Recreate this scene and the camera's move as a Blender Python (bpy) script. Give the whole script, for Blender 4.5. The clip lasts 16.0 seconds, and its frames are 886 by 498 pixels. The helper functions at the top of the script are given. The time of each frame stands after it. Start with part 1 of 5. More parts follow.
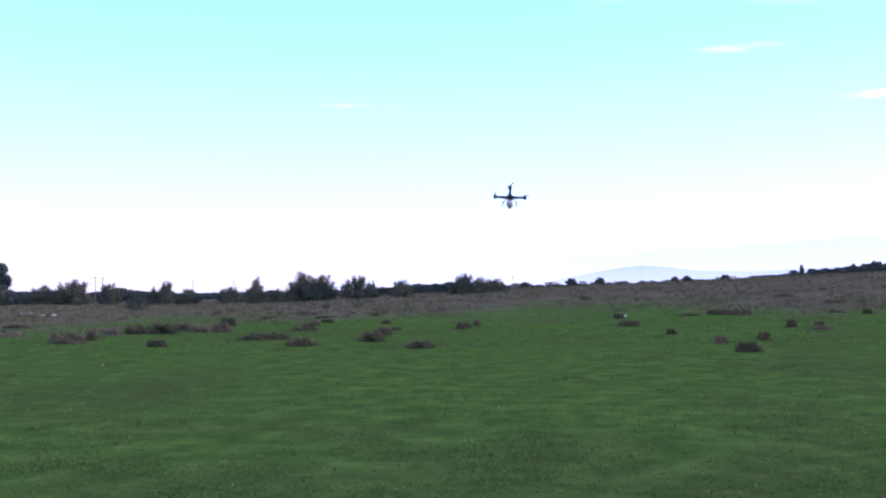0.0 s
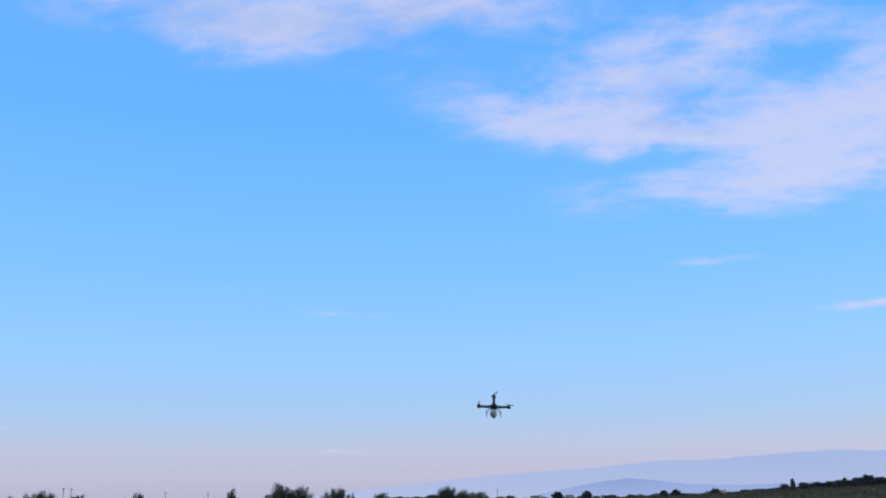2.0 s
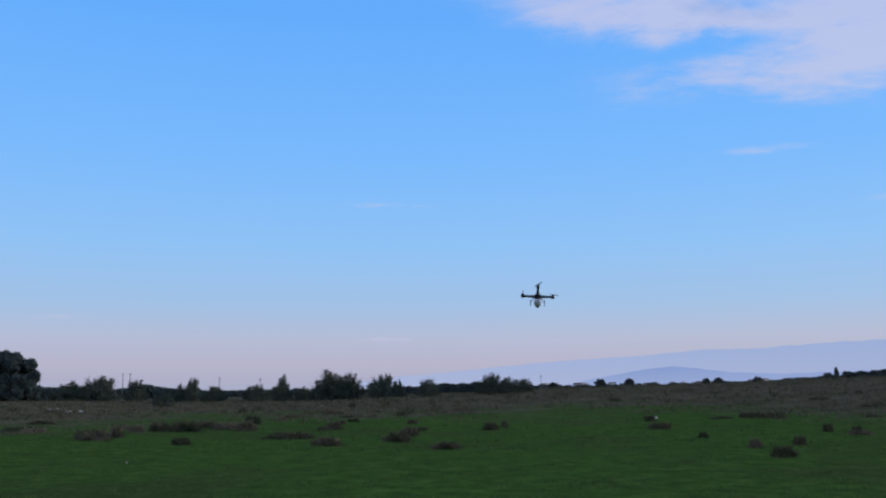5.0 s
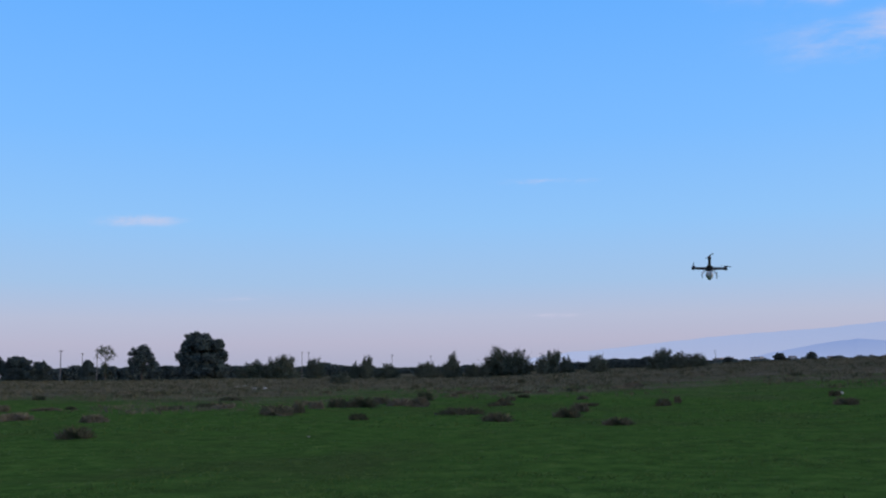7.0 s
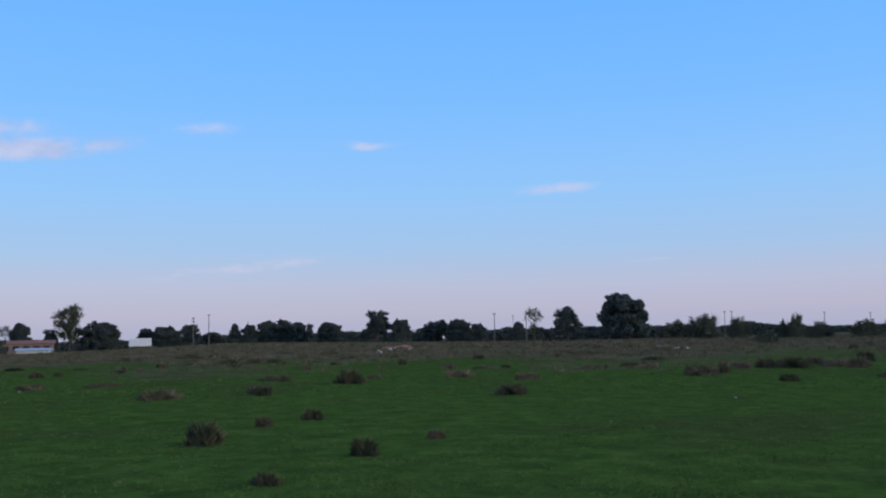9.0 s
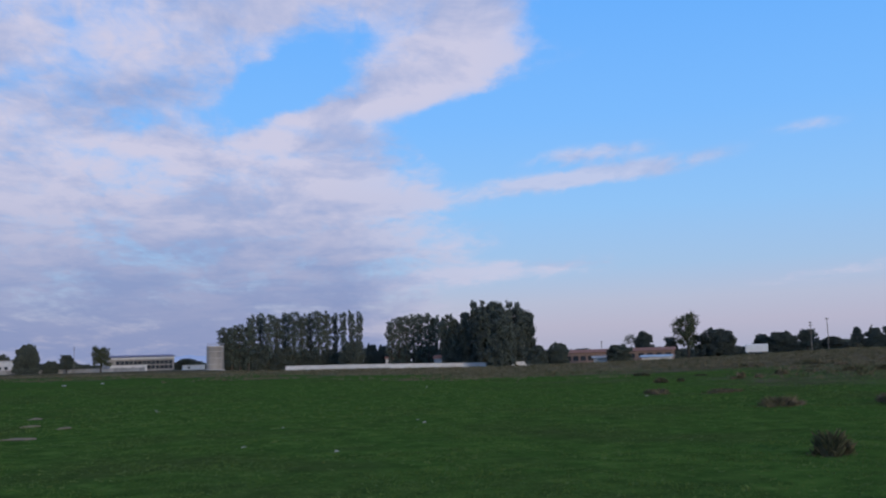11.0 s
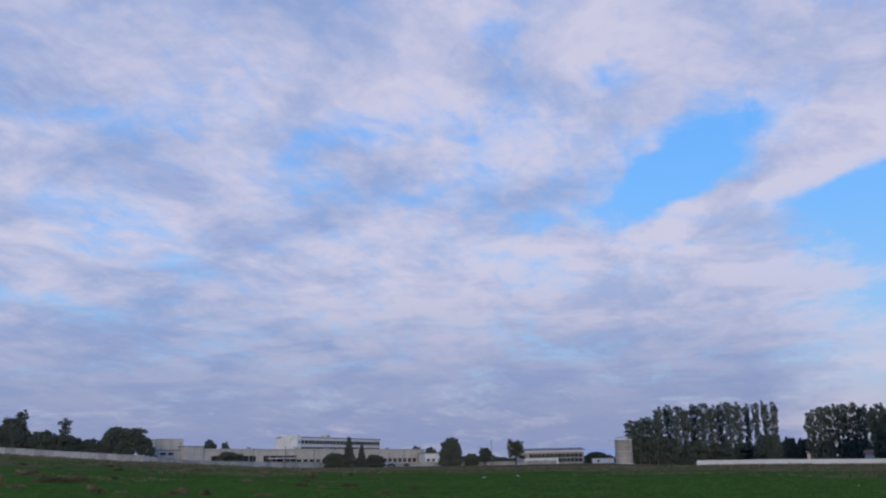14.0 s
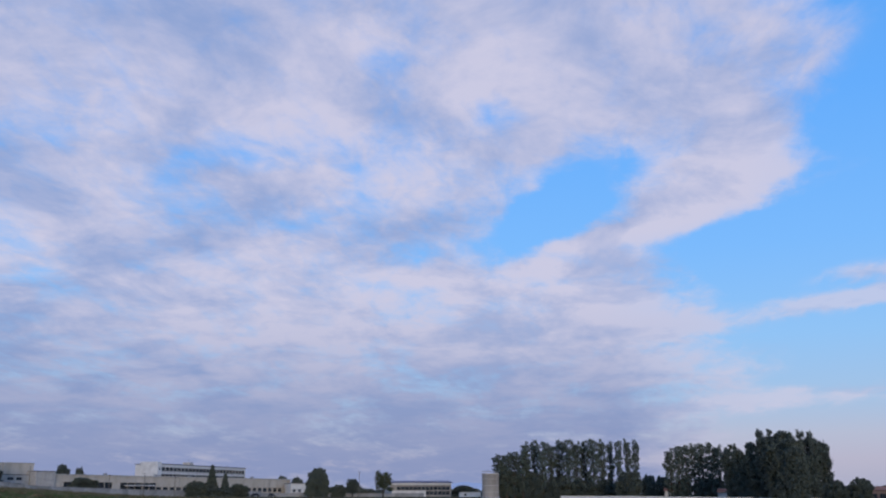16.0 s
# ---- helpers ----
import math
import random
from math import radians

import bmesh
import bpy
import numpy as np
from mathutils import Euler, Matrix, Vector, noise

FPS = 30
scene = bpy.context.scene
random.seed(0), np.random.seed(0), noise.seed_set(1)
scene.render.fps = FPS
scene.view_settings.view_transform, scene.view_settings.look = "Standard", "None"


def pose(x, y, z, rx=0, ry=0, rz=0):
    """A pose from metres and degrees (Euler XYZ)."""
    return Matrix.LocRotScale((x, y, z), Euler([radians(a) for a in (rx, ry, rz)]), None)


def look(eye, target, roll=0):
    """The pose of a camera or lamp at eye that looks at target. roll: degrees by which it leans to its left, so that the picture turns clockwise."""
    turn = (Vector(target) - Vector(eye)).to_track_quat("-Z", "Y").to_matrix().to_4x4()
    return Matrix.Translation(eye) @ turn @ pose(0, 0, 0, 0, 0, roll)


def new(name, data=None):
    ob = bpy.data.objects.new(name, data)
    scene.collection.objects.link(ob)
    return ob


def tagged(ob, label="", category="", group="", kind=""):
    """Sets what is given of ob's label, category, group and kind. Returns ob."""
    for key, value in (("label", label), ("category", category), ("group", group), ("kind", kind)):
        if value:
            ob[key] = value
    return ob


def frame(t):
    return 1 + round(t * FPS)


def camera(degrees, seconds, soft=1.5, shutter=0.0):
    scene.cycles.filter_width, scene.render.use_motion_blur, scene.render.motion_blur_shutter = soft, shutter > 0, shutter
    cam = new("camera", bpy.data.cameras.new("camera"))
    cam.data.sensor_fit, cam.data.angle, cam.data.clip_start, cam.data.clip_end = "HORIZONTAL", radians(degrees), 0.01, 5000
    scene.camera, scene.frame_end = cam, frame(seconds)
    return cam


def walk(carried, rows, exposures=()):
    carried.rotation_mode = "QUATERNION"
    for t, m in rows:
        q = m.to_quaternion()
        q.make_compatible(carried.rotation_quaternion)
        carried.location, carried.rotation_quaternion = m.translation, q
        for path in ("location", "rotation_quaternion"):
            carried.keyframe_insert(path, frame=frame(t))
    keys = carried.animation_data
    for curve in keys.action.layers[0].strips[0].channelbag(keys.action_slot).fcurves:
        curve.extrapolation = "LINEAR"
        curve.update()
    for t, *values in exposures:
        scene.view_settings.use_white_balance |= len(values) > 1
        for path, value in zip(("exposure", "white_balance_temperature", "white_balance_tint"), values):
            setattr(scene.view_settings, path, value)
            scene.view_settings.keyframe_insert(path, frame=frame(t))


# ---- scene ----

# ---- camera and its turn ----
EYE = 1.65
cam = camera(51.0, 16.0, soft=2.15)
walk(cam, [
    (0, pose(0, 0, EYE, 92.76, 0.90, -0.02)),
    (0.5, pose(0, 0, EYE, 96.45, 1.39, 0.54)),
    (1, pose(0, 0, EYE, 100.85, 0.90, -0.18)),
    (1.5, pose(0, 0, EYE, 105.52, 0.87, -0.91)),
    (2, pose(0, 0, EYE, 105.55, 0.69, -1.08)),
    (2.5, pose(0, 0, EYE, 101.11, -0.57, -2.75)),
    (3, pose(0, 0, EYE, 101.44, -0.55, -2.63)),
    (3.2, pose(0, 0, EYE, 101.07, -0.17, -2.63)),
    (5.5, pose(0, 0, EYE, 98.81, 0.45, 2.42)),
    (6, pose(0, 0, EYE, 98.94, 0.7, 4.03)),
    (6.5, pose(0, 0, EYE, 98.06, 0.95, 9.53)),
    (7, pose(0, 0, EYE, 97.51, 0.75, 11.92)),
    (7.5, pose(0, 0, EYE, 98.24, 1.70, 18.98)),
    (8, pose(0, 0, EYE, 98.92, 2.44, 23.66)),
    (8.2, pose(0, 0, EYE, 97.69, 2.43, 26.10)),
    (10.3, pose(0, 0, EYE, 96.50, 0.77, 61.55)),
    (10.5, pose(0, 0, EYE, 96.89, 1.35, 66.27)),
    (11, pose(0, 0, EYE, 96.80, 1.76, 73.88)),
    (11.5, pose(0, 0, EYE, 98.48, 1.72, 84.11)),
    (12, pose(0, 0, EYE, 100.12, 1.80, 89.34)),
    (12.5, pose(0, 0, EYE, 100.51, 2.07, 93.58)),
    (13, pose(0, 0, EYE, 101.59, 2.15, 96.85)),
    (13.5, pose(0, 0, EYE, 102.99, 1.75, 97.91)),
    (14, pose(0, 0, EYE, 103.06, 1.23, 98.34)),
    (14.5, pose(0, 0, EYE, 102.42, 1.23, 98.11)),
    (15, pose(0, 0, EYE, 104.06, 0.42, 95.26)),
    (15.5, pose(0, 0, EYE, 105.53, 0.32, 93.89)),
    (16, pose(0, 0, EYE, 104.82, 0.20, 90.40)),
], exposures=[(0.0, 1.25, 6400, 30), (0.5, 0.76, 6300, 32), (1.0, 0.4, 6400, 22), (1.5, 0.27, 6500, 13), (2.0, 0.12, 6500, 10), (3.0, 0.0, 6500, 10), (5.5, -0.07, 6500, 10), (6.5, -0.05, 6500, 10), (8.0, 0.0, 6500, 10), (10.5, 0.0, 6500, 10), (11.0, -0.07, 6500, 10), (12.5, -0.08, 6500, 10), (16.0, -0.08, 6500, 10)])


# ---- world: evening sky with cloud fields, and the low sun ----
world = bpy.data.worlds.new("evening_sky")
scene.world = world
world.use_nodes = True
wt = world.node_tree
wt.nodes.clear()


def wmath(op, a, b=None, c=None, clamp=False):
    n = wt.nodes.new("ShaderNodeMath")
    n.operation, n.use_clamp = op, clamp
    for i, v in enumerate((a, b, c)):
        if v is None:
            continue
        if isinstance(v, (int, float)):
            n.inputs[i].default_value = v
        else:
            wt.links.new(v, n.inputs[i])
    return n.outputs[0]


def wstep(v, lo, hi):
    n = wt.nodes.new("ShaderNodeMapRange")
    n.interpolation_type = "SMOOTHSTEP"
    wt.links.new(v, n.inputs[0])
    n.inputs[1].default_value, n.inputs[2].default_value = lo, hi
    return n.outputs[0]


def wmix(f, a, b, blend="MIX"):
    n = wt.nodes.new("ShaderNodeMix")
    n.data_type, n.blend_type = "RGBA", blend
    for s, v in ((n.inputs[0], f), (n.inputs[6], a), (n.inputs[7], b)):
        if isinstance(v, (int, float)):
            s.default_value = v
        elif isinstance(v, tuple):
            s.default_value = (*v, 1)
        else:
            wt.links.new(v, s)
    return n.outputs[2]


def wramp(v, stops):
    n = wt.nodes.new("ShaderNodeValToRGB")
    e = n.color_ramp.elements
    while len(e) < len(stops):
        e.new(0.5)
    for el, (p, c) in zip(e, stops):
        el.position, el.color = p, (*c, 1)
    wt.links.new(v, n.inputs[0])
    return n.outputs[0]


def wnoise(vec, scale, detail, rough, distort=0.0):
    n = wt.nodes.new("ShaderNodeTexNoise")
    wt.links.new(vec, n.inputs["Vector"])
    n.inputs["Scale"].default_value, n.inputs["Detail"].default_value = scale, detail
    n.inputs["Roughness"].default_value, n.inputs["Distortion"].default_value = rough, distort
    return n.outputs[0]


def wvec(x, y, z=0.0):
    n = wt.nodes.new("ShaderNodeCombineXYZ")
    for i, v in enumerate((x, y, z)):
        if isinstance(v, (int, float)):
            n.inputs[i].default_value = v
        else:
            wt.links.new(v, n.inputs[i])
    return n.outputs[0]


sky_dir = wt.nodes.new("ShaderNodeTexCoord").outputs["Generated"]
sep = wt.nodes.new("ShaderNodeSeparateXYZ")
wt.links.new(sky_dir, sep.inputs[0])
dx, dy, dz = sep.outputs
azim = wmath("MULTIPLY", wmath("ARCTAN2", dx, dy), 57.2958)
elev = wmath("MULTIPLY", wmath("ARCSINE", dz), 57.2958)
flat = wmath("DIVIDE", 1.0, wmath("ADD", wmath("MAXIMUM", dz, 0.0), 0.17))
px, py = wmath("MULTIPLY", dx, flat), wmath("MULTIPLY", dy, flat)
puffs = wnoise(wvec(px, py), 3.0, 10, 0.6, 0.35)
fibres = wnoise(wvec(wmath("MULTIPLY", wmath("ADD", px, wmath("MULTIPLY", py, 0.5)), 1.3), wmath("MULTIPLY", py, 3.0), 3.0), 1.8, 8, 0.58, 0.6)
shade_n = wnoise(wvec(px, py, 7.0), 3.1, 6, 0.6, 0.3)


# the outlines of all banks waver with a slow swirl
swirl_a = wmath("ADD", wmath("MULTIPLY", wmath("SUBTRACT", wnoise(wvec(px, py, 21.0), 2.2, 7, 0.6), 0.5), 9.0), azim)
swirl_e = wmath("ADD", wmath("MULTIPLY", wmath("SUBTRACT", wnoise(wvec(px, py, 33.0), 2.6, 7, 0.6), 0.5), wmath("ADD", 0.8, wmath("MULTIPLY", wstep(elev, 2.0, 20.0), 3.4))), elev)


def blob(az, el, saz, sel, slope, weight, waver=1.0):
    """A soft cloud bank: centre and half sizes in degrees, slope in degrees per degree."""
    u = wmath("SUBTRACT", wmath("ADD", azim, wmath("MULTIPLY", wmath("SUBTRACT", swirl_a, azim), waver)), az)
    v = wmath("SUBTRACT", wmath("SUBTRACT", wmath("ADD", elev, wmath("MULTIPLY", wmath("SUBTRACT", swirl_e, elev), waver)), el), wmath("MULTIPLY", u, slope))
    d = wmath("ADD", wmath("POWER", wmath("ABSOLUTE", wmath("DIVIDE", u, saz)), 2.0), wmath("POWER", wmath("ABSOLUTE", wmath("DIVIDE", v, sel)), 2.0))
    return wmath("MULTIPLY", wmath("EXPONENT", wmath("MULTIPLY", d, -1.0)), weight)


# the closed cloud deck to the west, its edge leaning over to the north higher up
edge = wmath("ADD", -76.0, wmath("MULTIPLY", wstep(swirl_e, 14.5, 18.0), 9.5))
deck = wmath("MULTIPLY", wstep(wmath("SUBTRACT", edge, swirl_a), -4.5, 5.0), 0.98)
density = wmath("MULTIPLY", deck, wstep(elev, -2.5, 1.5))
DECK_GAPS = ((-83.4, 17.0, 5.0, 2.3, 0.26, -1.5), (-72.5, 13.6, 4.2, 1.5, 0.2, -1.0), (-91.0, 6.5, 4.0, 0.7, 0.05, -0.3), (-113.0, 11.9, 3.6, 0.9, -0.1, -0.42), (-122.4, 9.4, 5.0, 0.8, -0.15, -0.42),
             (-100.0, 22.0, 3.2, 1.8, 0.3, -0.3), (-105.0, 20.6, 2.6, 2.4, 0.3, -0.3), (-117.8, 14.6, 3.6, 1.0, -0.15, -0.45), (-92.4, 14.5, 2.6, 1.0, 0.1, -0.4), (-102.6, 7.6, 3.6, 0.6, 0.0, -0.3))
DECK_RIM = ((-87.0, 23.0, 2.4, 1.5, 0.2, -0.5), (-93.5, 26.0, 3.0, 1.5, 0.1, -0.35), (-76.0, 12.0, 3.0, 0.9, 0.1, 0.5), (-74.0, 9.6, 3.5, 0.8, 0.1, 0.5), (-71.5, 5.2, 7.0, 0.65, 0.07, 0.95),
            (-75.0, 7.3, 4.5, 0.9, 0.05, 0.7), (-78.4, 15.8, 5.0, 0.7, 0.3, 0.75), (-69.8, 17.6, 2.6, 0.6, 0.3, 0.5), (-71.5, 20.0, 3.0, 1.6, 0.2, 0.3), (-77.8, 10.4, 3.4, 1.7, 0.1, 0.5))
STREAKS = ((-64.6, 10.8, 5.9, 0.62, 0.1, 1.55), (-64.6, 12.2, 3.2, 0.5, 0.08, 1.0), (-51.4, 12.8, 2.2, 0.4, 0.06, 0.42), (-51.0, 21.5, 3.0, 0.8, 0.0, 0.7), (-50.0, 4.4, 6.5, 0.4, 0.1, 0.5),
           (-5.2, 11.5, 2.6, 0.24, -0.02, 0.75), (-30.0, 9.0, 2.4, 0.3, 0.03, 0.62), (-42.0, 11.9, 2.4, 0.3, 0.0, 0.5), (27.0, 10.8, 3.0, 0.3, 0.0, 0.7), (17.8, 14.0, 3.0, 0.25, 0.0, 0.42), (-23.6, 4.5, 2.6, 0.25, 0.0, 0.4), (-5.0, 3.3, 2.0, 0.2, 0.0, 0.35))
EAST_FIELD = ((11.0, 22.6, 9.5, 1.7, -0.22, 0.75), (19.0, 21.5, 11.0, 3.4, -0.1, 0.42), (21.0, 17.9, 10.0, 1.4, -0.03, 0.62), (29.0, 22.5, 8.0, 4.5, 0.1, 0.75), (-14.0, 28.6, 10.0, 2.0, -0.05, 0.7),
              (2.0, 30.6, 13.0, 2.6, 0.0, 0.75), (17.0, 26.4, 9.0, 2.2, 0.1, 0.6), (15.5, 19.9, 3.4, 0.8, 0.0, -0.45), (23.5, 25.3, 2.6, 1.0, 0.1, -0.4))
for banks, waver in ((DECK_GAPS, 1.0), (DECK_RIM, 1.0), (STREAKS, 0.3), (EAST_FIELD, 1.0)):
    for bank in banks:
        density = wmath("ADD", density, blob(*bank, waver))
density = wmath("ADD", density, wmath("MULTIPLY", wstep(elev, 30.0, 44.0), 0.85))
broad = wnoise(wvec(px, py, 15.0), 1.5, 5, 0.55, 0.4)
ripples = wnoise(wvec(wmath("ADD", px, wmath("MULTIPLY", py, 0.35)), wmath("MULTIPLY", py, 1.5), 11.0), 9.0, 6, 0.6, 0.5)
ragged = wmath("ADD", wmath("ADD", wmath("MULTIPLY", wmath("SUBTRACT", puffs, 0.5), 1.9), wmath("MULTIPLY", wmath("SUBTRACT", fibres, 0.5), wmath("SUBTRACT", 1.1, wmath("MULTIPLY", deck, 0.6)))),
               wmath("ADD", wmath("MULTIPLY", wmath("SUBTRACT", broad, 0.5), wmath("MULTIPLY", deck, 1.1)), wmath("MULTIPLY", wmath("SUBTRACT", ripples, 0.5), wmath("SUBTRACT", 1.15, wmath("MULTIPLY", deck, 0.2)))))
cover = wmath("ADD", density, wmath("MULTIPLY", ragged, wstep(density, -0.05, 0.45)))
alpha = wmath("MULTIPLY", wstep(cover, 0.06, 1.06), wmath("ADD", 0.69, wmath("MULTIPLY", deck, 0.25)))

blue = wramp(wmath("DIVIDE", wmath("MAXIMUM", elev, 0.0), 60.0, clamp=True), [
    (0.0, (0.39, 0.42, 0.58)), (0.03, (0.46, 0.46, 0.62)), (0.055, (0.45, 0.50, 0.68)), (0.09, (0.35, 0.53, 0.80)), (0.15, (0.27, 0.54, 0.93)),
    (0.24, (0.19, 0.49, 1.0)), (0.38, (0.125, 0.42, 1.0)), (1.0, (0.07, 0.22, 0.62))])
lit = wmath("ADD", wmath("ADD", wstep(shade_n, 0.3, 0.7), wmath("MULTIPLY", wmath("SUBTRACT", broad, 0.5), 0.9)), wmath("ADD", wmath("MULTIPLY", wmath("SUBTRACT", ripples, 0.5), 0.6), wmath("MULTIPLY", wmath("SUBTRACT", 1.0, deck), 0.5)), clamp=True)
for b in ((-77.0, 15.6, 7.0, 1.1, 0.25, 0.6), (-93.0, 10.0, 6.0, 2.4, 0.05, 0.4), (-69.5, 17.6, 3.4, 0.9, 0.3, 0.3), (-80.5, 10.8, 6.0, 1.6, 0.1, 0.45), (-98.0, 19.0, 4.0, 2.0, 0.2, 0.3), (-110.0, 24.0, 5.0, 1.6, 0.1, 0.25)):
    lit = wmath("ADD", lit, blob(*b), clamp=True)
cloud = wmix(lit, (0.305, 0.395, 0.67), (0.655, 0.635, 0.795))
low = wmath("MULTIPLY", wmath("SUBTRACT", 1.0, wstep(elev, 0.0, 13.0)), deck)
cloud = wmix(low, cloud, (0.245, 0.305, 0.53))
nishita = wt.nodes.new("ShaderNodeTexSky")
nishita.sky_type, nishita.sun_disc = "NISHITA", False
nishita.sun_elevation, nishita.sun_rotation = radians(5), radians(80)
air = wmix(1.0, blue, wmix(1.0, nishita.outputs[0], (0.012, 0.012, 0.012), "MULTIPLY"), "ADD")
back = wt.nodes.new("ShaderNodeBackground")
wt.links.new(wmix(alpha, air, cloud), back.inputs[0])
back.inputs[1].default_value = 1.0
wout = wt.nodes.new("ShaderNodeOutputWorld")
wt.links.new(back.outputs[0], wout.inputs[0])

sun = new("sun", bpy.data.lights.new("sun", "SUN"))
sun.data.energy, sun.data.angle, sun.data.color = 1.4, radians(15), (1.0, 0.84, 0.64)
SUN_AZ, SUN_EL = radians(80), radians(8)
sun.matrix_world = look((0, 0, 50), (-math.sin(SUN_AZ) * math.cos(SUN_EL) * 9, -math.cos(SUN_AZ) * math.cos(SUN_EL) * 9, 50 - math.sin(SUN_EL) * 9))


# ---- materials ----
def material(name, stops, scale=3.0, detail=5, rough=0.8, metal=0.0, bump=0.0, bump_scale=20.0, island=0.0, obj=0.0, gloss=0.12, stretch=(1, 1, 1)):
    """A surface: a noise of that scale runs through the colour stops; island and obj shift it from piece to piece."""
    m = bpy.data.materials.new(name)
    m.use_nodes = True
    t = m.node_tree
    p = t.nodes["Principled BSDF"]
    p.inputs["Roughness"].default_value, p.inputs["Metallic"].default_value = rough, metal
    p.inputs["Specular IOR Level"].default_value = gloss
    co = t.nodes.new("ShaderNodeTexCoord").outputs["Object"]
    mp = t.nodes.new("ShaderNodeMapping")
    mp.inputs["Scale"].default_value = stretch
    t.links.new(co, mp.inputs[0])
    n = t.nodes.new("ShaderNodeTexNoise")
    n.inputs["Scale"].default_value, n.inputs["Detail"].default_value, n.inputs["Roughness"].default_value = scale, detail, 0.65
    t.links.new(mp.outputs[0], n.inputs["Vector"])
    v = n.outputs[0]
    for amount, node, out in ((island, "ShaderNodeNewGeometry", "Random Per Island"), (obj, "ShaderNodeObjectInfo", "Random")):
        if amount:
            r = t.nodes.new("ShaderNodeMath")
            r.operation = "MULTIPLY_ADD"
            t.links.new(t.nodes.new(node).outputs[out], r.inputs[0])
            r.inputs[1].default_value = amount
            s = t.nodes.new("ShaderNodeMath")
            s.operation = "SUBTRACT"
            t.links.new(v, s.inputs[0])
            s.inputs[1].default_value = amount / 2
            t.links.new(s.outputs[0], r.inputs[2])
            v = r.outputs[0]
    ramp = t.nodes.new("ShaderNodeValToRGB")
    e = ramp.color_ramp.elements
    while len(e) < len(stops):
        e.new(0.5)
    for k, (el, c) in enumerate(zip(e, stops)):
        el.position, el.color = 0.28 + 0.44 * k / max(1, len(stops) - 1), (*c, 1)
    t.links.new(v, ramp.inputs[0])
    t.links.new(ramp.outputs[0], p.inputs["Base Color"])
    if bump:
        b = t.nodes.new("ShaderNodeTexNoise")
        b.inputs["Scale"].default_value, b.inputs["Detail"].default_value = bump_scale, 6
        t.links.new(mp.outputs[0], b.inputs["Vector"])
        bn = t.nodes.new("ShaderNodeBump")
        bn.inputs["Strength"].default_value, bn.inputs["Distance"].default_value = bump, 0.05
        t.links.new(b.outputs[0], bn.inputs["Height"])
        t.links.new(bn.outputs[0], p.inputs["Normal"])
    return m


# LEAF and LEAF_POPLAR: bluish lift in the colour stands in for distance haze
LEAF = material("leaf_dark_hazed", [(0.046, 0.06, 0.06), (0.076, 0.093, 0.084), (0.11, 0.13, 0.105)], 0.5, island=0.5, obj=0.15, rough=0.7)
LEAF_POPLAR = material("leaf_poplar_hazed", [(0.056, 0.074, 0.07), (0.09, 0.116, 0.102), (0.125, 0.155, 0.13)], 0.5, island=0.5, obj=0.15, rough=0.65)
LEAF_PALE = material("leaf_pale", [(0.04, 0.055, 0.035), (0.07, 0.085, 0.05), (0.11, 0.12, 0.07)], 0.5, island=0.5, obj=0.1, rough=0.7)
LEAF_SHRUB = material("leaf_shrub", [(0.05, 0.064, 0.044), (0.084, 0.1, 0.066), (0.125, 0.135, 0.092)], 0.8, island=0.5, obj=0.2, rough=0.75)
BARK = material("bark", [(0.04, 0.034, 0.028), (0.08, 0.07, 0.058), (0.12, 0.105, 0.09)], 4, bump=0.6, rough=0.9)
DRY = material("dry_grass", [(0.088, 0.084, 0.052), (0.13, 0.117, 0.074), (0.185, 0.163, 0.108)], 0.15, island=0.18, rough=0.9)
TUSSOCK = material("tussock_blades", [(0.052, 0.06, 0.03), (0.092, 0.086, 0.048), (0.135, 0.115, 0.07), (0.19, 0.155, 0.105)], 0.9, island=0.25, obj=0.45, rough=0.9)
GRASS = material("grass_blades", [(0.044, 0.083, 0.019), (0.066, 0.125, 0.027), (0.095, 0.16, 0.04)], 0.6, island=0.4, rough=0.65)
WEED = material("weed_leaves", [(0.062, 0.105, 0.03), (0.09, 0.15, 0.042), (0.125, 0.185, 0.06)], 0.6, island=0.4, rough=0.65)
WOOD_POLE = material("pole_wood", [(0.13, 0.12, 0.11), (0.22, 0.2, 0.185)], 3, bump=0.4, rough=0.9, stretch=(4, 4, 0.4))
CONCRETE = material("concrete", [(0.33, 0.315, 0.3), (0.43, 0.41, 0.39), (0.5, 0.48, 0.455)], 0.8, bump=0.3, rough=0.9, obj=0.2)
OLD_CONCRETE = material("old_concrete", [(0.2, 0.18, 0.165), (0.29, 0.265, 0.24), (0.36, 0.33, 0.3)], 0.5, bump=0.3, rough=0.95, stretch=(1, 1, 0.3))
WHITE_WALL = material("white_render", [(0.47, 0.46, 0.45), (0.58, 0.57, 0.56), (0.66, 0.65, 0.64)], 0.5, bump=0.2, rough=0.85, obj=0.15)
FENCE_GREY = material("fence_concrete", [(0.19, 0.195, 0.205), (0.26, 0.265, 0.275), (0.33, 0.335, 0.345)], 0.7, bump=0.3, rough=0.9, obj=0.35)
BEIGE = material("beige_render", [(0.36, 0.32, 0.27), (0.46, 0.41, 0.35), (0.53, 0.48, 0.42)], 0.3, bump=0.2, rough=0.9, stretch=(1, 1, 0.4))
YELLOW_LIT = material("yellow_lit_render", [(0.5, 0.44, 0.27), (0.6, 0.54, 0.36)], 0.4, rough=0.9)
GLASS_DARK = material("window_glass", [(0.02, 0.025, 0.032), (0.035, 0.042, 0.05)], 0.4, rough=0.5, gloss=0.08, obj=0.4)
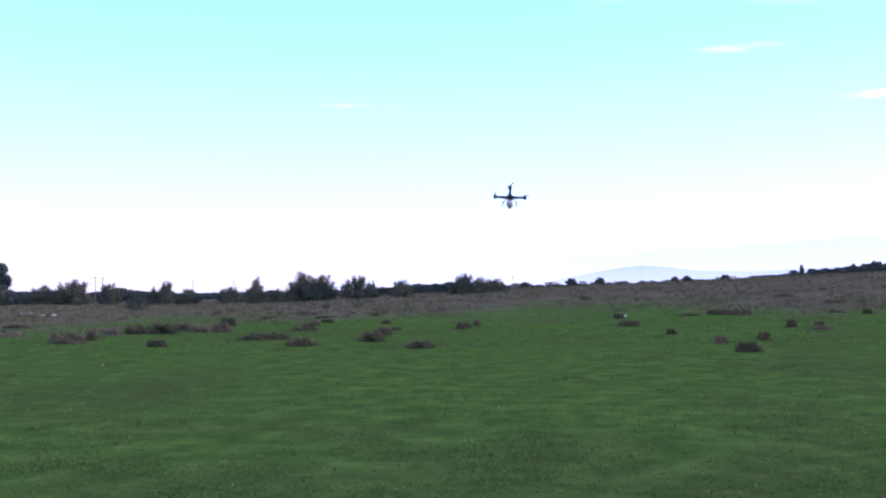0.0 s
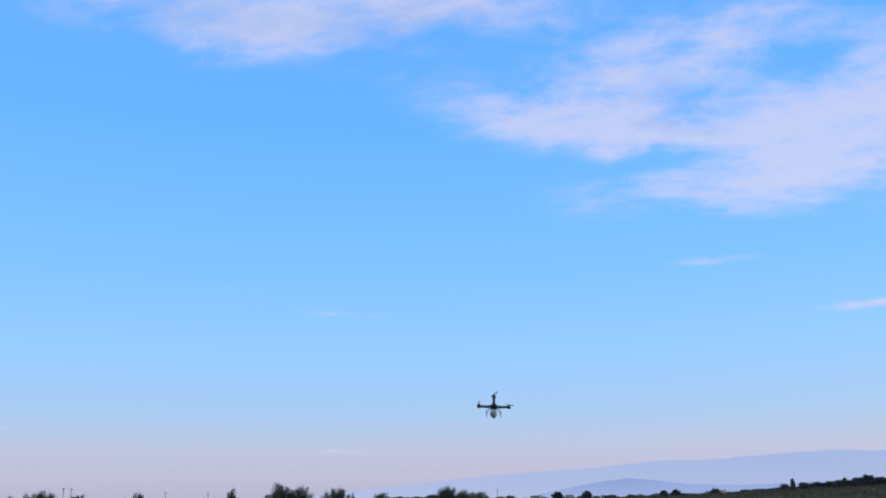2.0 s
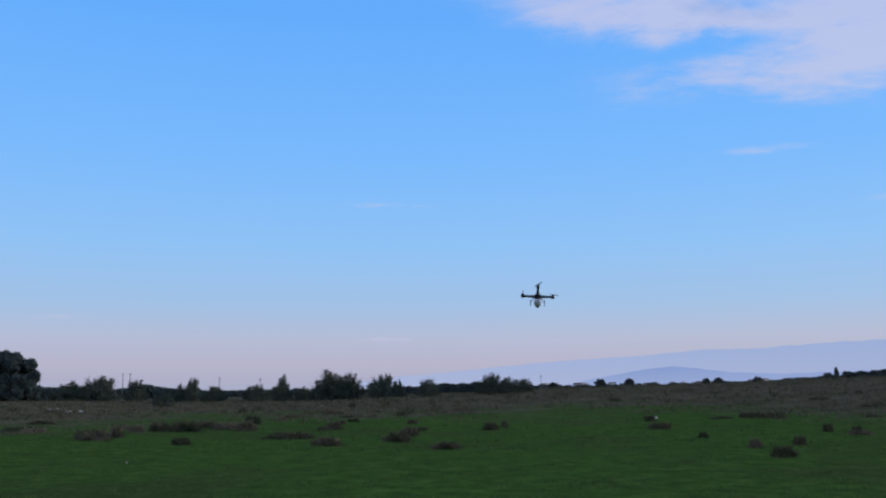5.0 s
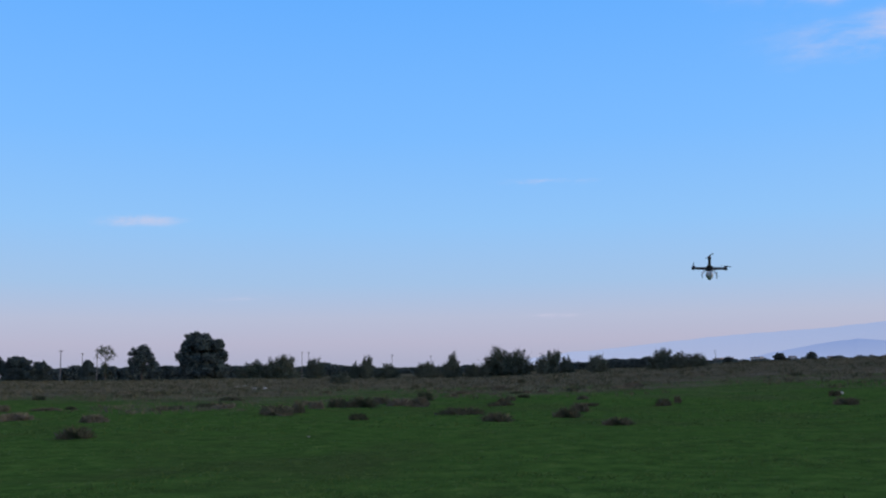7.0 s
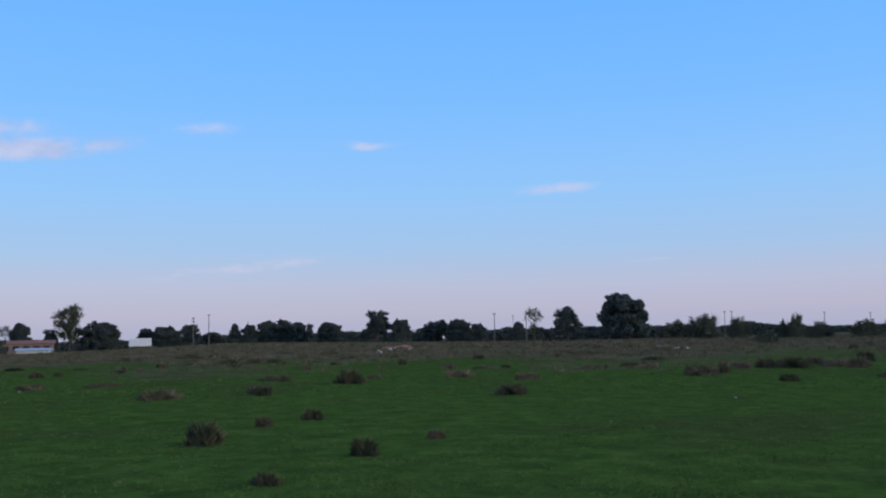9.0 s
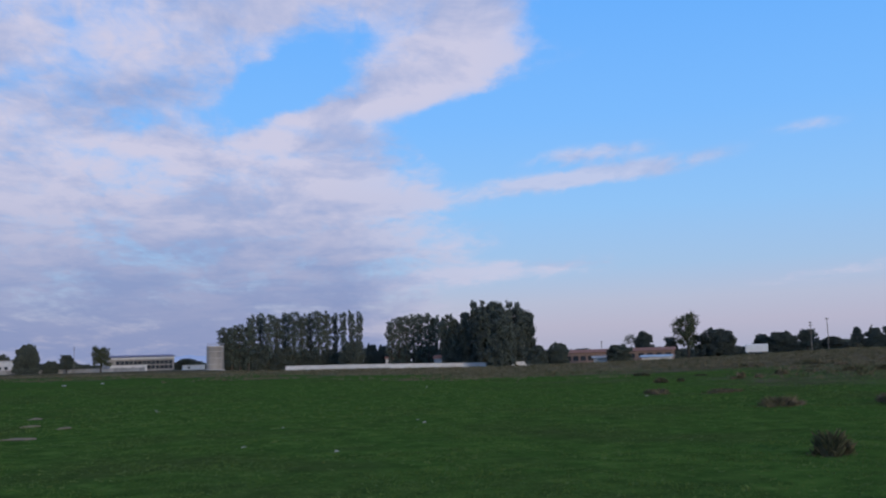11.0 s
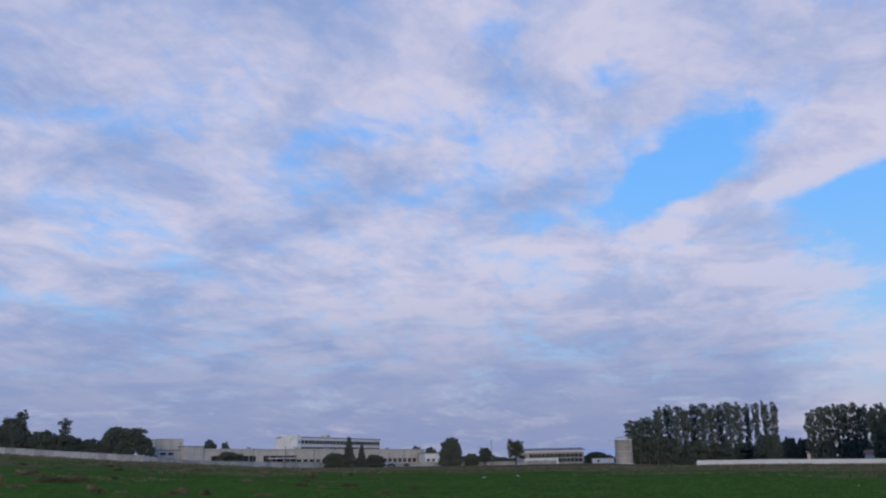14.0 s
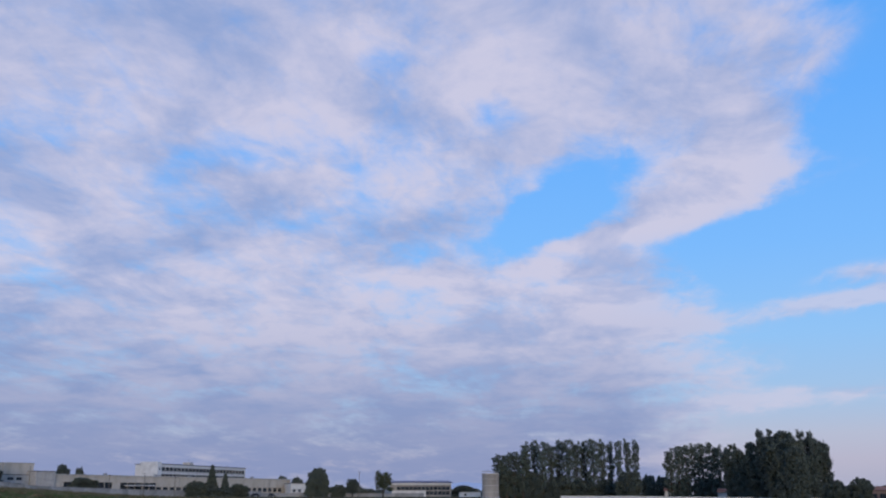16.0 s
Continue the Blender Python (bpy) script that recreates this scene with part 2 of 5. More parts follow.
ROOF_GREY = material("roof_grey", [(0.10, 0.10, 0.115), (0.17, 0.165, 0.17)], 0.5, rough=0.8)
ROOF_BLUE = material("roof_blue_sheet", [(0.075, 0.09, 0.17), (0.11, 0.13, 0.22)], 0.5, rough=0.5)
ROOF_RED = material("roof_tile_red", [(0.19, 0.10, 0.08), (0.28, 0.15, 0.115)], 0.8, rough=0.85)
SHED_BLUE = material("shed_blue_sheet", [(0.27, 0.36, 0.45), (0.38, 0.47, 0.56)], 0.5, rough=0.55)
BRICK_WALL = material("old_brick_wall", [(0.18, 0.12, 0.10), (0.28, 0.2, 0.17)], 1.2, bump=0.3, rough=0.9)
FRAME_DARK = material("dark_window_frame", [(0.06, 0.06, 0.065), (0.11, 0.11, 0.115)], 2, rough=0.6)
STEEL = material("painted_steel", [(0.2, 0.2, 0.21), (0.3, 0.3, 0.31)], 2, rough=0.5, metal=0.6)
WHITE_PAINT = material("white_sheet", [(0.6, 0.6, 0.6), (0.75, 0.75, 0.74)], 0.8, rough=0.45)
RUBBER = material("black_rubber", [(0.015, 0.015, 0.016), (0.03, 0.03, 0.03)], 6, rough=0.8)
CARBON = material("black_carbon", [(0.012, 0.012, 0.014), (0.03, 0.03, 0.034)], 30, rough=0.4, gloss=0.5)
SHELL = material("grey_white_plastic", [(0.42, 0.42, 0.43), (0.6, 0.6, 0.6)], 12, rough=0.4, gloss=0.5)
PALE_STONE = material("pale_stone", [(0.28, 0.27, 0.25), (0.42, 0.41, 0.38), (0.55, 0.54, 0.51)], 3, bump=0.4, rough=0.9, obj=0.2)
RUST_EARTH = material("red_rubble", [(0.22, 0.1, 0.07), (0.32, 0.16, 0.11)], 2, bump=0.6, rough=0.95)
SAND = material("bare_sand", [(0.13, 0.11, 0.07), (0.19, 0.16, 0.11), (0.26, 0.22, 0.16)], 2.5, bump=0.4, rough=0.95)


# ---- ground ----
def polar(az, r):
    a = radians(az)
    return r * math.sin(a), r * math.cos(a)


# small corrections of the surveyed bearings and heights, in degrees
TRIM_AZ = (-125, -120, -115, -110, -105, -95, -90, -80, -70, -55, -25, -10, 0, 5, 10, 15, 20, 25)
TRIM_TURN = (0.6, 0.33, 0.18, -0.11, -0.14, 0.01, 0.1, 0.06, -0.1, 0.1, -0.04, -0.17, 0.01, 0.16, 0.21, 0.14, -0.04, -0.46)
TRIM_LIFT = (0.36, 0.23, 0.14, -0.02, -0.15, -0.22, -0.19, -0.04, 0.15, 0.0, 0.1, -0.11, -0.11, -0.11, -0.08, -0.02, 0.13, 0.28)


def trim(az):
    return az + float(np.interp(az, TRIM_AZ, TRIM_TURN))


def lift(az):
    return float(np.interp(az, TRIM_AZ, TRIM_LIFT))


RIM_AZ = (-180, -140, -124, -117, -108, -100, -92, -80, -70, -60, -50, -40, -30, -18, -10, -5, 1, 5, 10, 17, 26, 60, 180)
RIM_EL = (0.0, 0.5, 0.74, 0.36, 0.05, -0.03, -0.1, -0.36, -0.7, -0.44, -0.08, -0.26, -0.42, -0.36, -0.18, 0.02, 0.16, 0.36, 0.45, 0.5, 0.52, 0.3, 0.0)


def ground_z(x, y):
    """Height of the field: level round the viewer, rising to a rim whose height changes with the bearing."""
    r, bearing = math.hypot(x, y), math.degrees(math.atan2(x, y))
    climb = float(np.interp(bearing, (-150, -135, -116, -113.5, -88, -84, -22, -16), (0, 1, 1, 0, 0, 1, 1, 0)))
    rim = EYE + (170 + climb * (min(max(r, 170), 430) - 170)) * math.tan(radians(float(np.interp(bearing, RIM_AZ, RIM_EL)) + lift(bearing)))
    s = min(1.0, max(0.0, (r - 22) / 148))
    near = max(0.0, 1 - r / 140)
    rough = 0.1 * noise.noise((x / 9, y / 9, 0.3)) + 0.035 * noise.noise((x / 2.6, y / 2.6, 4.3)) + 0.01 * noise.noise((x / 0.8, y / 0.8, 2.3))
    return rim * s * s * (3 - 2 * s) + rough * near


def at(az, r, sink=0.0):
    x, y = polar(trim(az), r)
    return x, y, ground_z(x, y) - sink


def mesh_object(name, verts, faces, mat, parent=None, label=""):
    me = bpy.data.meshes.new(name)
    me.from_pydata(verts, [], faces)
    me.materials.append(mat)
    ob = new(name, me)
    if parent:
        ob.parent = parent
    return tagged(ob, label)


def part(name, bm, mat, parent=None, label=""):
    """Links a bmesh as one mesh object under a thing or a part."""
    me = bpy.data.meshes.new(name)
    bm.normal_update()
    bm.to_mesh(me)
    bm.free()
    me.materials.append(mat)
    ob = new(name, me)
    if parent:
        ob.parent = parent
    return tagged(ob, label)


def thing(name, m, label, category, group="", kind=""):
    ob = new(name)
    ob.empty_display_size = 0.2
    ob.matrix_world = m
    return tagged(ob, label, category, group, kind)


DRY_AZ = (-180, -130, -112, -104, -95, -86, -78, -70, -50, 28, 60, 180)
DRY_R = (150, 105, 115, 135, 145, 125, 102, 82, 66, 64, 100, 150)


def ground_material():
    m = bpy.data.materials.new("meadow")
    m.use_nodes = True
    t = m.node_tree
    p = t.nodes["Principled BSDF"]
    p.inputs["Roughness"].default_value, p.inputs["Specular IOR Level"].default_value = 1.0, 0.0
    co = t.nodes.new("ShaderNodeTexCoord").outputs["Object"]

    def nz(scale, detail, z, stretch=(1, 1, 1)):
        mp = t.nodes.new("ShaderNodeMapping")
        mp.inputs["Location"].default_value, mp.inputs["Scale"].default_value = (0, 0, z), stretch
        t.links.new(co, mp.inputs[0])
        n = t.nodes.new("ShaderNodeTexNoise")
        n.inputs["Scale"].default_value, n.inputs["Detail"].default_value, n.inputs["Roughness"].default_value = scale, detail, 0.62
        t.links.new(mp.outputs[0], n.inputs["Vector"])
        return n.outputs[0]

    def ramp(v, stops):
        n = t.nodes.new("ShaderNodeValToRGB")
        e = n.color_ramp.elements
        while len(e) < len(stops):
            e.new(0.5)
        for el, (q, c) in zip(e, stops):
            el.position, el.color = q, (*c, 1)
        t.links.new(v, n.inputs[0])
        return n.outputs[0]

    def mixc(f, a, b):
        n = t.nodes.new("ShaderNodeMix")
        n.data_type = "RGBA"
        for s, v in ((n.inputs[0], f), (n.inputs[6], a), (n.inputs[7], b)):
            t.links.new(v, s)
        return n.outputs[2]

    def mth(op, a, b):
        n = t.nodes.new("ShaderNodeMath")
        n.operation = op
        for i, v in enumerate((a, b)):
            if isinstance(v, (int, float)):
                n.inputs[i].default_value = v
            else:
                t.links.new(v, n.inputs[i])
        return n.outputs[0]

    green = ramp(nz(1.5, 11, 0), [(0.3, (0.032, 0.067, 0.016)), (0.46, (0.046, 0.096, 0.021)), (0.58, (0.062, 0.124, 0.026)), (0.72, (0.096, 0.158, 0.038))])
    worn = ramp(nz(3.0, 6, 5), [(0.35, (0.036, 0.056, 0.017)), (0.65, (0.068, 0.088, 0.032))])
    brown = ramp(nz(0.35, 9, 9), [(0.34, (0.05, 0.066, 0.024)), (0.5, (0.098, 0.086, 0.056)), (0.68, (0.148, 0.13, 0.09))])
    patch = nz(0.16, 6, 3)
    pw = t.nodes.new("ShaderNodeMapRange")
    t.links.new(patch, pw.inputs[0])
    pw.inputs[1].default_value, pw.inputs[2].default_value = 0.5, 0.68
    pw.inputs[4].default_value = 0.7
    base = mixc(pw.outputs[0], green, worn)
    # the dry belt begins at a distance that changes with the bearing, with a frayed edge
    s = t.nodes.new("ShaderNodeSeparateXYZ")
    t.links.new(co, s.inputs[0])
    bearing = mth("ARCTAN2", s.outputs[0], s.outputs[1])
    turn = mth("ADD", mth("DIVIDE", bearing, 2 * math.pi), 0.5)
    far = ramp(turn, [(0.5 + a / 360, (q / 400,) * 3) for a, q in zip(DRY_AZ, DRY_R)])
    d = mth("DIVIDE", mth("SQRT", mth("ADD", mth("MULTIPLY", s.outputs[0], s.outputs[0]), mth("MULTIPLY", s.outputs[1], s.outputs[1])), 0.0), mth("MULTIPLY", far, 400.0))
    fray = mth("ADD", d, mth("MULTIPLY", mth("SUBTRACT", nz(0.06, 9, 1, (1.0, 1.0, 1.0)), 0.5), 2.4))
    dm = t.nodes.new("ShaderNodeMapRange")
    dm.interpolation_type = "SMOOTHSTEP"
    t.links.new(fray, dm.inputs[0])
    dm.inputs[1].default_value, dm.inputs[2].default_value = 0.75, 1.3
    fine = ramp(mth("ADD", mth("MULTIPLY", nz(16.0, 8, 4), 0.6), mth("MULTIPLY", nz(4.5, 6, 6), 0.4)), [(0.36, (0.66, 0.66, 0.66)), (0.52, (0.94, 0.94, 0.94)), (0.64, (1.0, 1.0, 1.0))])
    grain = t.nodes.new("ShaderNodeMix")
    grain.data_type, grain.blend_type = "RGBA", "MULTIPLY"
    grain.inputs[0].default_value = 1.0
    t.links.new(mixc(dm.outputs[0], base, brown), grain.inputs[6])
    t.links.new(fine, grain.inputs[7])
    t.links.new(grain.outputs[2], p.inputs["Base Color"])
    b = t.nodes.new("ShaderNodeBump")
    b.inputs["Strength"].default_value, b.inputs["Distance"].default_value = 0.35, 0.05
    t.links.new(mth("ADD", nz(9.0, 8, 2), mth("MULTIPLY", nz(1.2, 6, 8), 2.0)), b.inputs["Height"])
    t.links.new(b.outputs[0], p.inputs["Normal"])
    return m


def build_ground():
    radii = [0.0]
    r = 0.6
    while r < 4700:
        radii.append(r)
        r *= 1.045 if r < 400 else 1.25
    n = 540
    verts, faces = [(0, 0, ground_z(0, 0))], []
    for r in radii[1:]:
        for k in range(n):
            x, y = polar(k * 360 / n, r)
            verts.append((x, y, ground_z(x, y)))
    for k in range(n):
        faces.append((0, 1 + (k + 1) % n, 1 + k))
    for j in range(len(radii) - 2):
        a, b = 1 + j * n, 1 + (j + 1) * n
        for k in range(n):
            q = (k + 1) % n
            faces.append((a + k, a + q, b + q, b + k))
    ob = mesh_object("ground", verts, faces, ground_material())
    ob.data.polygons.foreach_set("use_smooth", [True] * len(faces))
    return tagged(ob, "wide green meadow turning to dry brown grass", "ground", kind="structure")


build_ground()


def dry_amount(x, y):
    """0 on the mown field, 1 in the dry belt."""
    d = math.hypot(x, y) / float(np.interp(math.degrees(math.atan2(x, y)), DRY_AZ, DRY_R)) + 0.5 * noise.fractal((x / 14, y / 14, 1.0), 1.0, 2.0, 4)
    return min(1.0, max(0.0, (d - 0.8) / 0.45))


def backdrop_ridge(name, az, el, r, mat, label):
    """A far mountain range: a crest with a near and a far slope."""
    verts, faces = [], []
    m = 160
    for k in range(m):
        a = az[0] + (az[-1] - az[0]) * k / (m - 1)
        e = float(np.interp(a, az, el)) + lift(a) + 0.05 * noise.fractal((a * 0.9, 0, r), 1.0, 2.0, 4)
        h = EYE + r * math.tan(radians(max(0.0, e)))
        for rr, hh in ((r - 500, 0.0), (r - 160, h * 0.72), (r, h), (r + 80, 0.0)):
            verts.append((*polar(trim(a), rr), hh))
    for k in range(m - 1):
        for j in range(3):
            a, b = 4 * k + j, 4 * (k + 1) + j
            faces.append((a, b, b + 1, a + 1))
    ob = mesh_object(name, verts, faces, mat)
    return tagged(ob, label, "mountain", kind="structure")


def haze_glow_material(name, low, high, top):
    """Mountains far off: the glow of the air between is painted as their emission."""
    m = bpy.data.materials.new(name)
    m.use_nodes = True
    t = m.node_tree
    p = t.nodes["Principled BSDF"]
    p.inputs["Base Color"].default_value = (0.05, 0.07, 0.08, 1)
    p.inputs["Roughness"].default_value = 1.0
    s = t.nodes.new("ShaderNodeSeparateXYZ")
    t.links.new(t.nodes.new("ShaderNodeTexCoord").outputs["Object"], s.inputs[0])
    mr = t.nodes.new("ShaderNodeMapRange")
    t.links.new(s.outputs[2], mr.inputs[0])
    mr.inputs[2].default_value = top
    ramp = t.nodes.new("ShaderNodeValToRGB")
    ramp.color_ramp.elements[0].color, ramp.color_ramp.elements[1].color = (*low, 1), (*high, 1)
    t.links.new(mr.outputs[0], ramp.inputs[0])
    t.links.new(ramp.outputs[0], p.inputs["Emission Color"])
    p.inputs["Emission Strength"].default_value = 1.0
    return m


# each range emits its own haze colour, paler towards the foot
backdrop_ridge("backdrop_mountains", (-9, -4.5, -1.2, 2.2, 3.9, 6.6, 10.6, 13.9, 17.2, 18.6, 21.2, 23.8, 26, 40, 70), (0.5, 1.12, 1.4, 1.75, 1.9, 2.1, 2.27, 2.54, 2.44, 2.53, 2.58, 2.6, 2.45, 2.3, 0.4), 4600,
               haze_glow_material("far_haze_glow", (0.39, 0.43, 0.61), (0.32, 0.40, 0.625), 210.0), "pale blue mountain range with painted evening haze")
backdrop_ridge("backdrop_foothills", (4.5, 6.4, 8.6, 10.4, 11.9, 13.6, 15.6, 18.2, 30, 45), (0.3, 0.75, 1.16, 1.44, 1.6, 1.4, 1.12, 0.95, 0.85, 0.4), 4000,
               haze_glow_material("near_haze_glow", (0.32, 0.38, 0.59), (0.195, 0.275, 0.53), 120.0), "foothills in darker blue painted haze before the mountains")
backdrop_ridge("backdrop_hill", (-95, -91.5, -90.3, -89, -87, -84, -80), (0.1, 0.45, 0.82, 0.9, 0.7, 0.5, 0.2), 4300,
               haze_glow_material("hill_haze_glow", (0.24, 0.30, 0.52), (0.15, 0.23, 0.50), 70.0), "hill in painted blue haze far behind the factory")


# ---- plants ----
def tube(verts, faces, path, radii, sides=6):
    """Adds a tapered tube along a path."""
    start = len(verts)
    for k, (q, r) in enumerate(zip(path, radii)):
        a = Vector(path[min(k + 1, len(path) - 1)]) - Vector(path[max(k - 1, 0)])
        u = a.orthogonal().normalized()
        w = a.cross(u).normalized()
        for s in range(sides):
            g = 2 * math.pi * s / sides
            verts.append(tuple(Vector(q) + (u * math.cos(g) + w * math.sin(g)) * r))
    for k in range(len(path) - 1):
        for s in range(sides):
            a, b = start + k * sides, start + (k + 1) * sides
            t = (s + 1) % sides
            faces.append((a + s, a + t, b + t, b + s))
    faces.append(tuple(start + (len(path) - 1) * sides + s for s in range(sides)))


def leaf_quads(rng, centres, size):
    """Small folded leaf sprays, one diamond each, turned at random."""
    n = len(centres)
    u = rng.normal(size=(n, 3))
    u /= np.linalg.norm(u, axis=1, keepdims=True)
    v = np.cross(u, rng.normal(size=(n, 3)))
    v /= np.linalg.norm(v, axis=1, keepdims=True)
    s = size * rng.uniform(0.55, 1.35, (n, 1))
    w = np.cross(u, v) * s * 0.25
    q = np.stack([centres - u * s, centres + v * s * 0.6 + w, centres + u * s, centres - v * s * 0.6 + w], 1).reshape(-1, 3)
    return q.tolist(), [(4 * k, 4 * k + 1, 4 * k + 2, 4 * k + 3) for k in range(n)]


def lobe_points(rng, lobes, density, clusters=16, spread=0.3, core=0.35):
    """Points for leaves: clumps on the skin of each lobe, and a thinner core."""
    out = []
    for x, y, z, rx, ry, rz in lobes:
        c, r = np.array((x, y, z)), np.array((rx, ry, rz))
        n = max(30, int(density * (rx * ry * rz) ** (2 / 3)))
        d = rng.normal(size=(clusters, 3))
        d /= np.linalg.norm(d, axis=1, keepdims=True)
        hub = c + d * r * rng.uniform(0.7, 1.0, (clusters, 1))
        pick = rng.integers(0, clusters, n)
        out.append(hub[pick] + rng.normal(size=(n, 3)) * r * spread * 0.6)
        m = int(n * core)
        d = rng.normal(size=(m, 3))
        d /= np.linalg.norm(d, axis=1, keepdims=True)
        out.append(c + d * r * rng.uniform(0, 0.85, (m, 1)))
    return np.concatenate(out)


PLANTS = {}


def plant_kind(key, width, height, trunk, crown, bark, leaf):
    """Keeps the meshes of one kind of plant: its nominal size, woody part and crown."""
    data = []
    pts = np.array(crown[0])
    width, height = 2 * float(np.percentile(np.hypot(pts[:, 0], pts[:, 1]), 98.5)), float(np.percentile(pts[:, 2], 99.8))
    for nm, (v, f), mat in (("trunk", trunk, bark), ("crown", crown, leaf)):
        me = bpy.data.meshes.new(nm)
        me.from_pydata(v, [], f)
        me.materials.append(mat)
        data.append(me)
    PLANTS[key] = (width, height, data)


def plant(key, name, az, r, width_deg, el_top, label, category="tree", group="", woody="trunk", sink=0.05, turn=None, z_base=None):
    """Sets a plant at a bearing and distance; its width and top are given as angles seen from the viewer."""
    w0, h0, (trunk, crown) = PLANTS[key]
    x, y, z = at(az, r)
    if z_base is not None:
        z = z_base
    w = r * radians(width_deg) / w0
    h = (EYE + r * math.tan(radians(el_top + lift(az))) - z) / h0
    turn = turn if turn is not None else (az * 37.0) % 360
    ob = thing(name, Matrix.Translation((x, y, z - sink)) @ pose(0, 0, 0, 0, 0, turn) @ Matrix.Diagonal((w, w, h, 1)), label, category, group)
    for nm, me in ((woody, trunk), ("crown", crown)):
        c = new(nm, me)
        c.parent = ob
    return ob


def limbs(rng, height, spread, base, n, start=0.3, sides=6):
    v, f = [], []
    tube(v, f, [(0, 0, -0.3), (0.05, 0.03, height * 0.3), (-0.04, 0.05, height * 0.6), (0.02, 0, height * 0.9)], [base * 1.25, base, base * 0.6, base * 0.15], 8)
    for k in range(n):
        g, z = 2 * math.pi * (k + rng.uniform(0, 0.6)) / n * 2.6, height * (start + (0.85 - start) * k / n)
        l = spread * rng.uniform(0.6, 1.0)
        d = (math.cos(g), math.sin(g))
        tube(v, f, [(0, 0, z), (d[0] * l * 0.5, d[1] * l * 0.5, z + l * 0.35), (d[0] * l, d[1] * l, z + l * 0.75)], [base * 0.4, base * 0.25, base * 0.06], sides)
    return v, f


def build_plant_kinds():
    # broad oak with a closed, bumpy dome
    for key, seed in (("dome", 1), ("dome_b", 2)):
        rng = np.random.default_rng(seed)
        lobes = [(0, 0, 4.3, 3.0, 3.0, 3.0)]
        for k in range(64):
            g, u, out = 2.4 * k + rng.uniform(-0.5, 0.5), rng.uniform(-0.95, 1.0), rng.uniform(0.84, 1.0)
            ring, s = 3.75 * math.sqrt(max(0.1, 1 - u * u)) * out, rng.uniform(0.75, 1.25)
            lobes.append((ring * math.cos(g), ring * math.sin(g), max(0.9, 4.4 + 3.7 * u * out), s, s, s * 0.85))
        lobes += [(3.3 * math.cos(g), 3.3 * math.sin(g), rng.uniform(0.9, 1.9), 1.25, 1.25, 1.1) for g in (0.3, 1.1, 1.9, 2.7, 3.5, 4.3, 5.1, 5.9)]
        plant_kind(key, 10.0, 8.6, limbs(rng, 7.5, 3.2, 0.32, 9, 0.25), leaf_quads(rng, lobe_points(rng, lobes, 800, 12, 0.3), 0.16), BARK, LEAF)
    # tall tree of several leaders, with a broken outline and small gaps
    for key, seed in (("grove", 21), ("grove_b", 22)):
        rng = np.random.default_rng(seed)
        lobes = []
        for k in range(8):
            g, q = 2.4 * k + rng.uniform(-0.3, 0.3), 2.1 * math.sqrt((k + 0.3) / 8)
            top = 10.6 - 0.5 * q * q + rng.uniform(-0.9, 0.5)
            for j in range(9):
                z = 1.6 + (top - 1.6) * j / 8
                s = rng.uniform(0.55, 1.15) * (0.75 if j == 8 else 1.0)
                lobes.append((q * math.cos(g) * (0.75 + 0.5 * j / 8) + rng.normal() * 0.45, q * math.sin(g) * (0.75 + 0.5 * j / 8) + rng.normal() * 0.45, z, s, s, s * 0.9))
        plant_kind(key, 7.0, 11.0, limbs(rng, 10.0, 2.4, 0.3, 14, 0.2), leaf_quads(rng, lobe_points(rng, lobes, 560, 9, 0.36, 0.2), 0.16), BARK, LEAF)
    # open-crowned tree with gaps
    for key, seed, mat in (("open", 3, LEAF), ("open_b", 4, LEAF), ("open_pale", 5, LEAF_PALE)):
        rng = np.random.default_rng(seed)
        lobes = []
        for k in range(15):
            g = 2.4 * k + rng.uniform(-0.4, 0.4)
            z = 3.0 + 5.6 * k / 14
            ring = rng.uniform(0.8, 2.9) * (1.1 - 0.65 * max(0, (z - 5.5) / 4))
            lobes.append((ring * math.cos(g), ring * math.sin(g), z, rng.uniform(0.9, 1.5), rng.uniform(0.9, 1.5), rng.uniform(0.9, 1.4)))
        dens = 620 if mat is LEAF else 260
        plant_kind(key, 7.6, 9.4, limbs(rng, 9.0, 2.9, 0.24, 12, 0.28), leaf_quads(rng, lobe_points(rng, lobes, dens, 10, 0.38, 0.3), 0.17), BARK, mat)
    # flat-topped bare-stemmed tree
    rng = np.random.default_rng(6)
    lobes = [(2.3 * math.sin(2.4 * k) * math.sqrt((k + 1) / 17), 2.3 * math.cos(2.4 * k) * math.sqrt((k + 1) / 17), 6.7 - 2.2 * (k / 16) ** 1.5 + rng.uniform(-0.4, 0.2), rng.uniform(0.5, 0.9), rng.uniform(0.5, 0.9), rng.uniform(0.35, 0.6)) for k in range(17)]
    lobes += [(rng.uniform(-0.8, 0.8), rng.uniform(-0.8, 0.8), rng.uniform(1.0, 3.4), 0.9, 0.9, 0.8) for _ in range(4)]
    plant_kind("flat", 6.4, 7.0, limbs(rng, 6.4, 2.4, 0.16, 12, 0.42), leaf_quads(rng, lobe_points(rng, lobes, 300, 8, 0.45, 0.1), 0.1), BARK, LEAF_PALE)
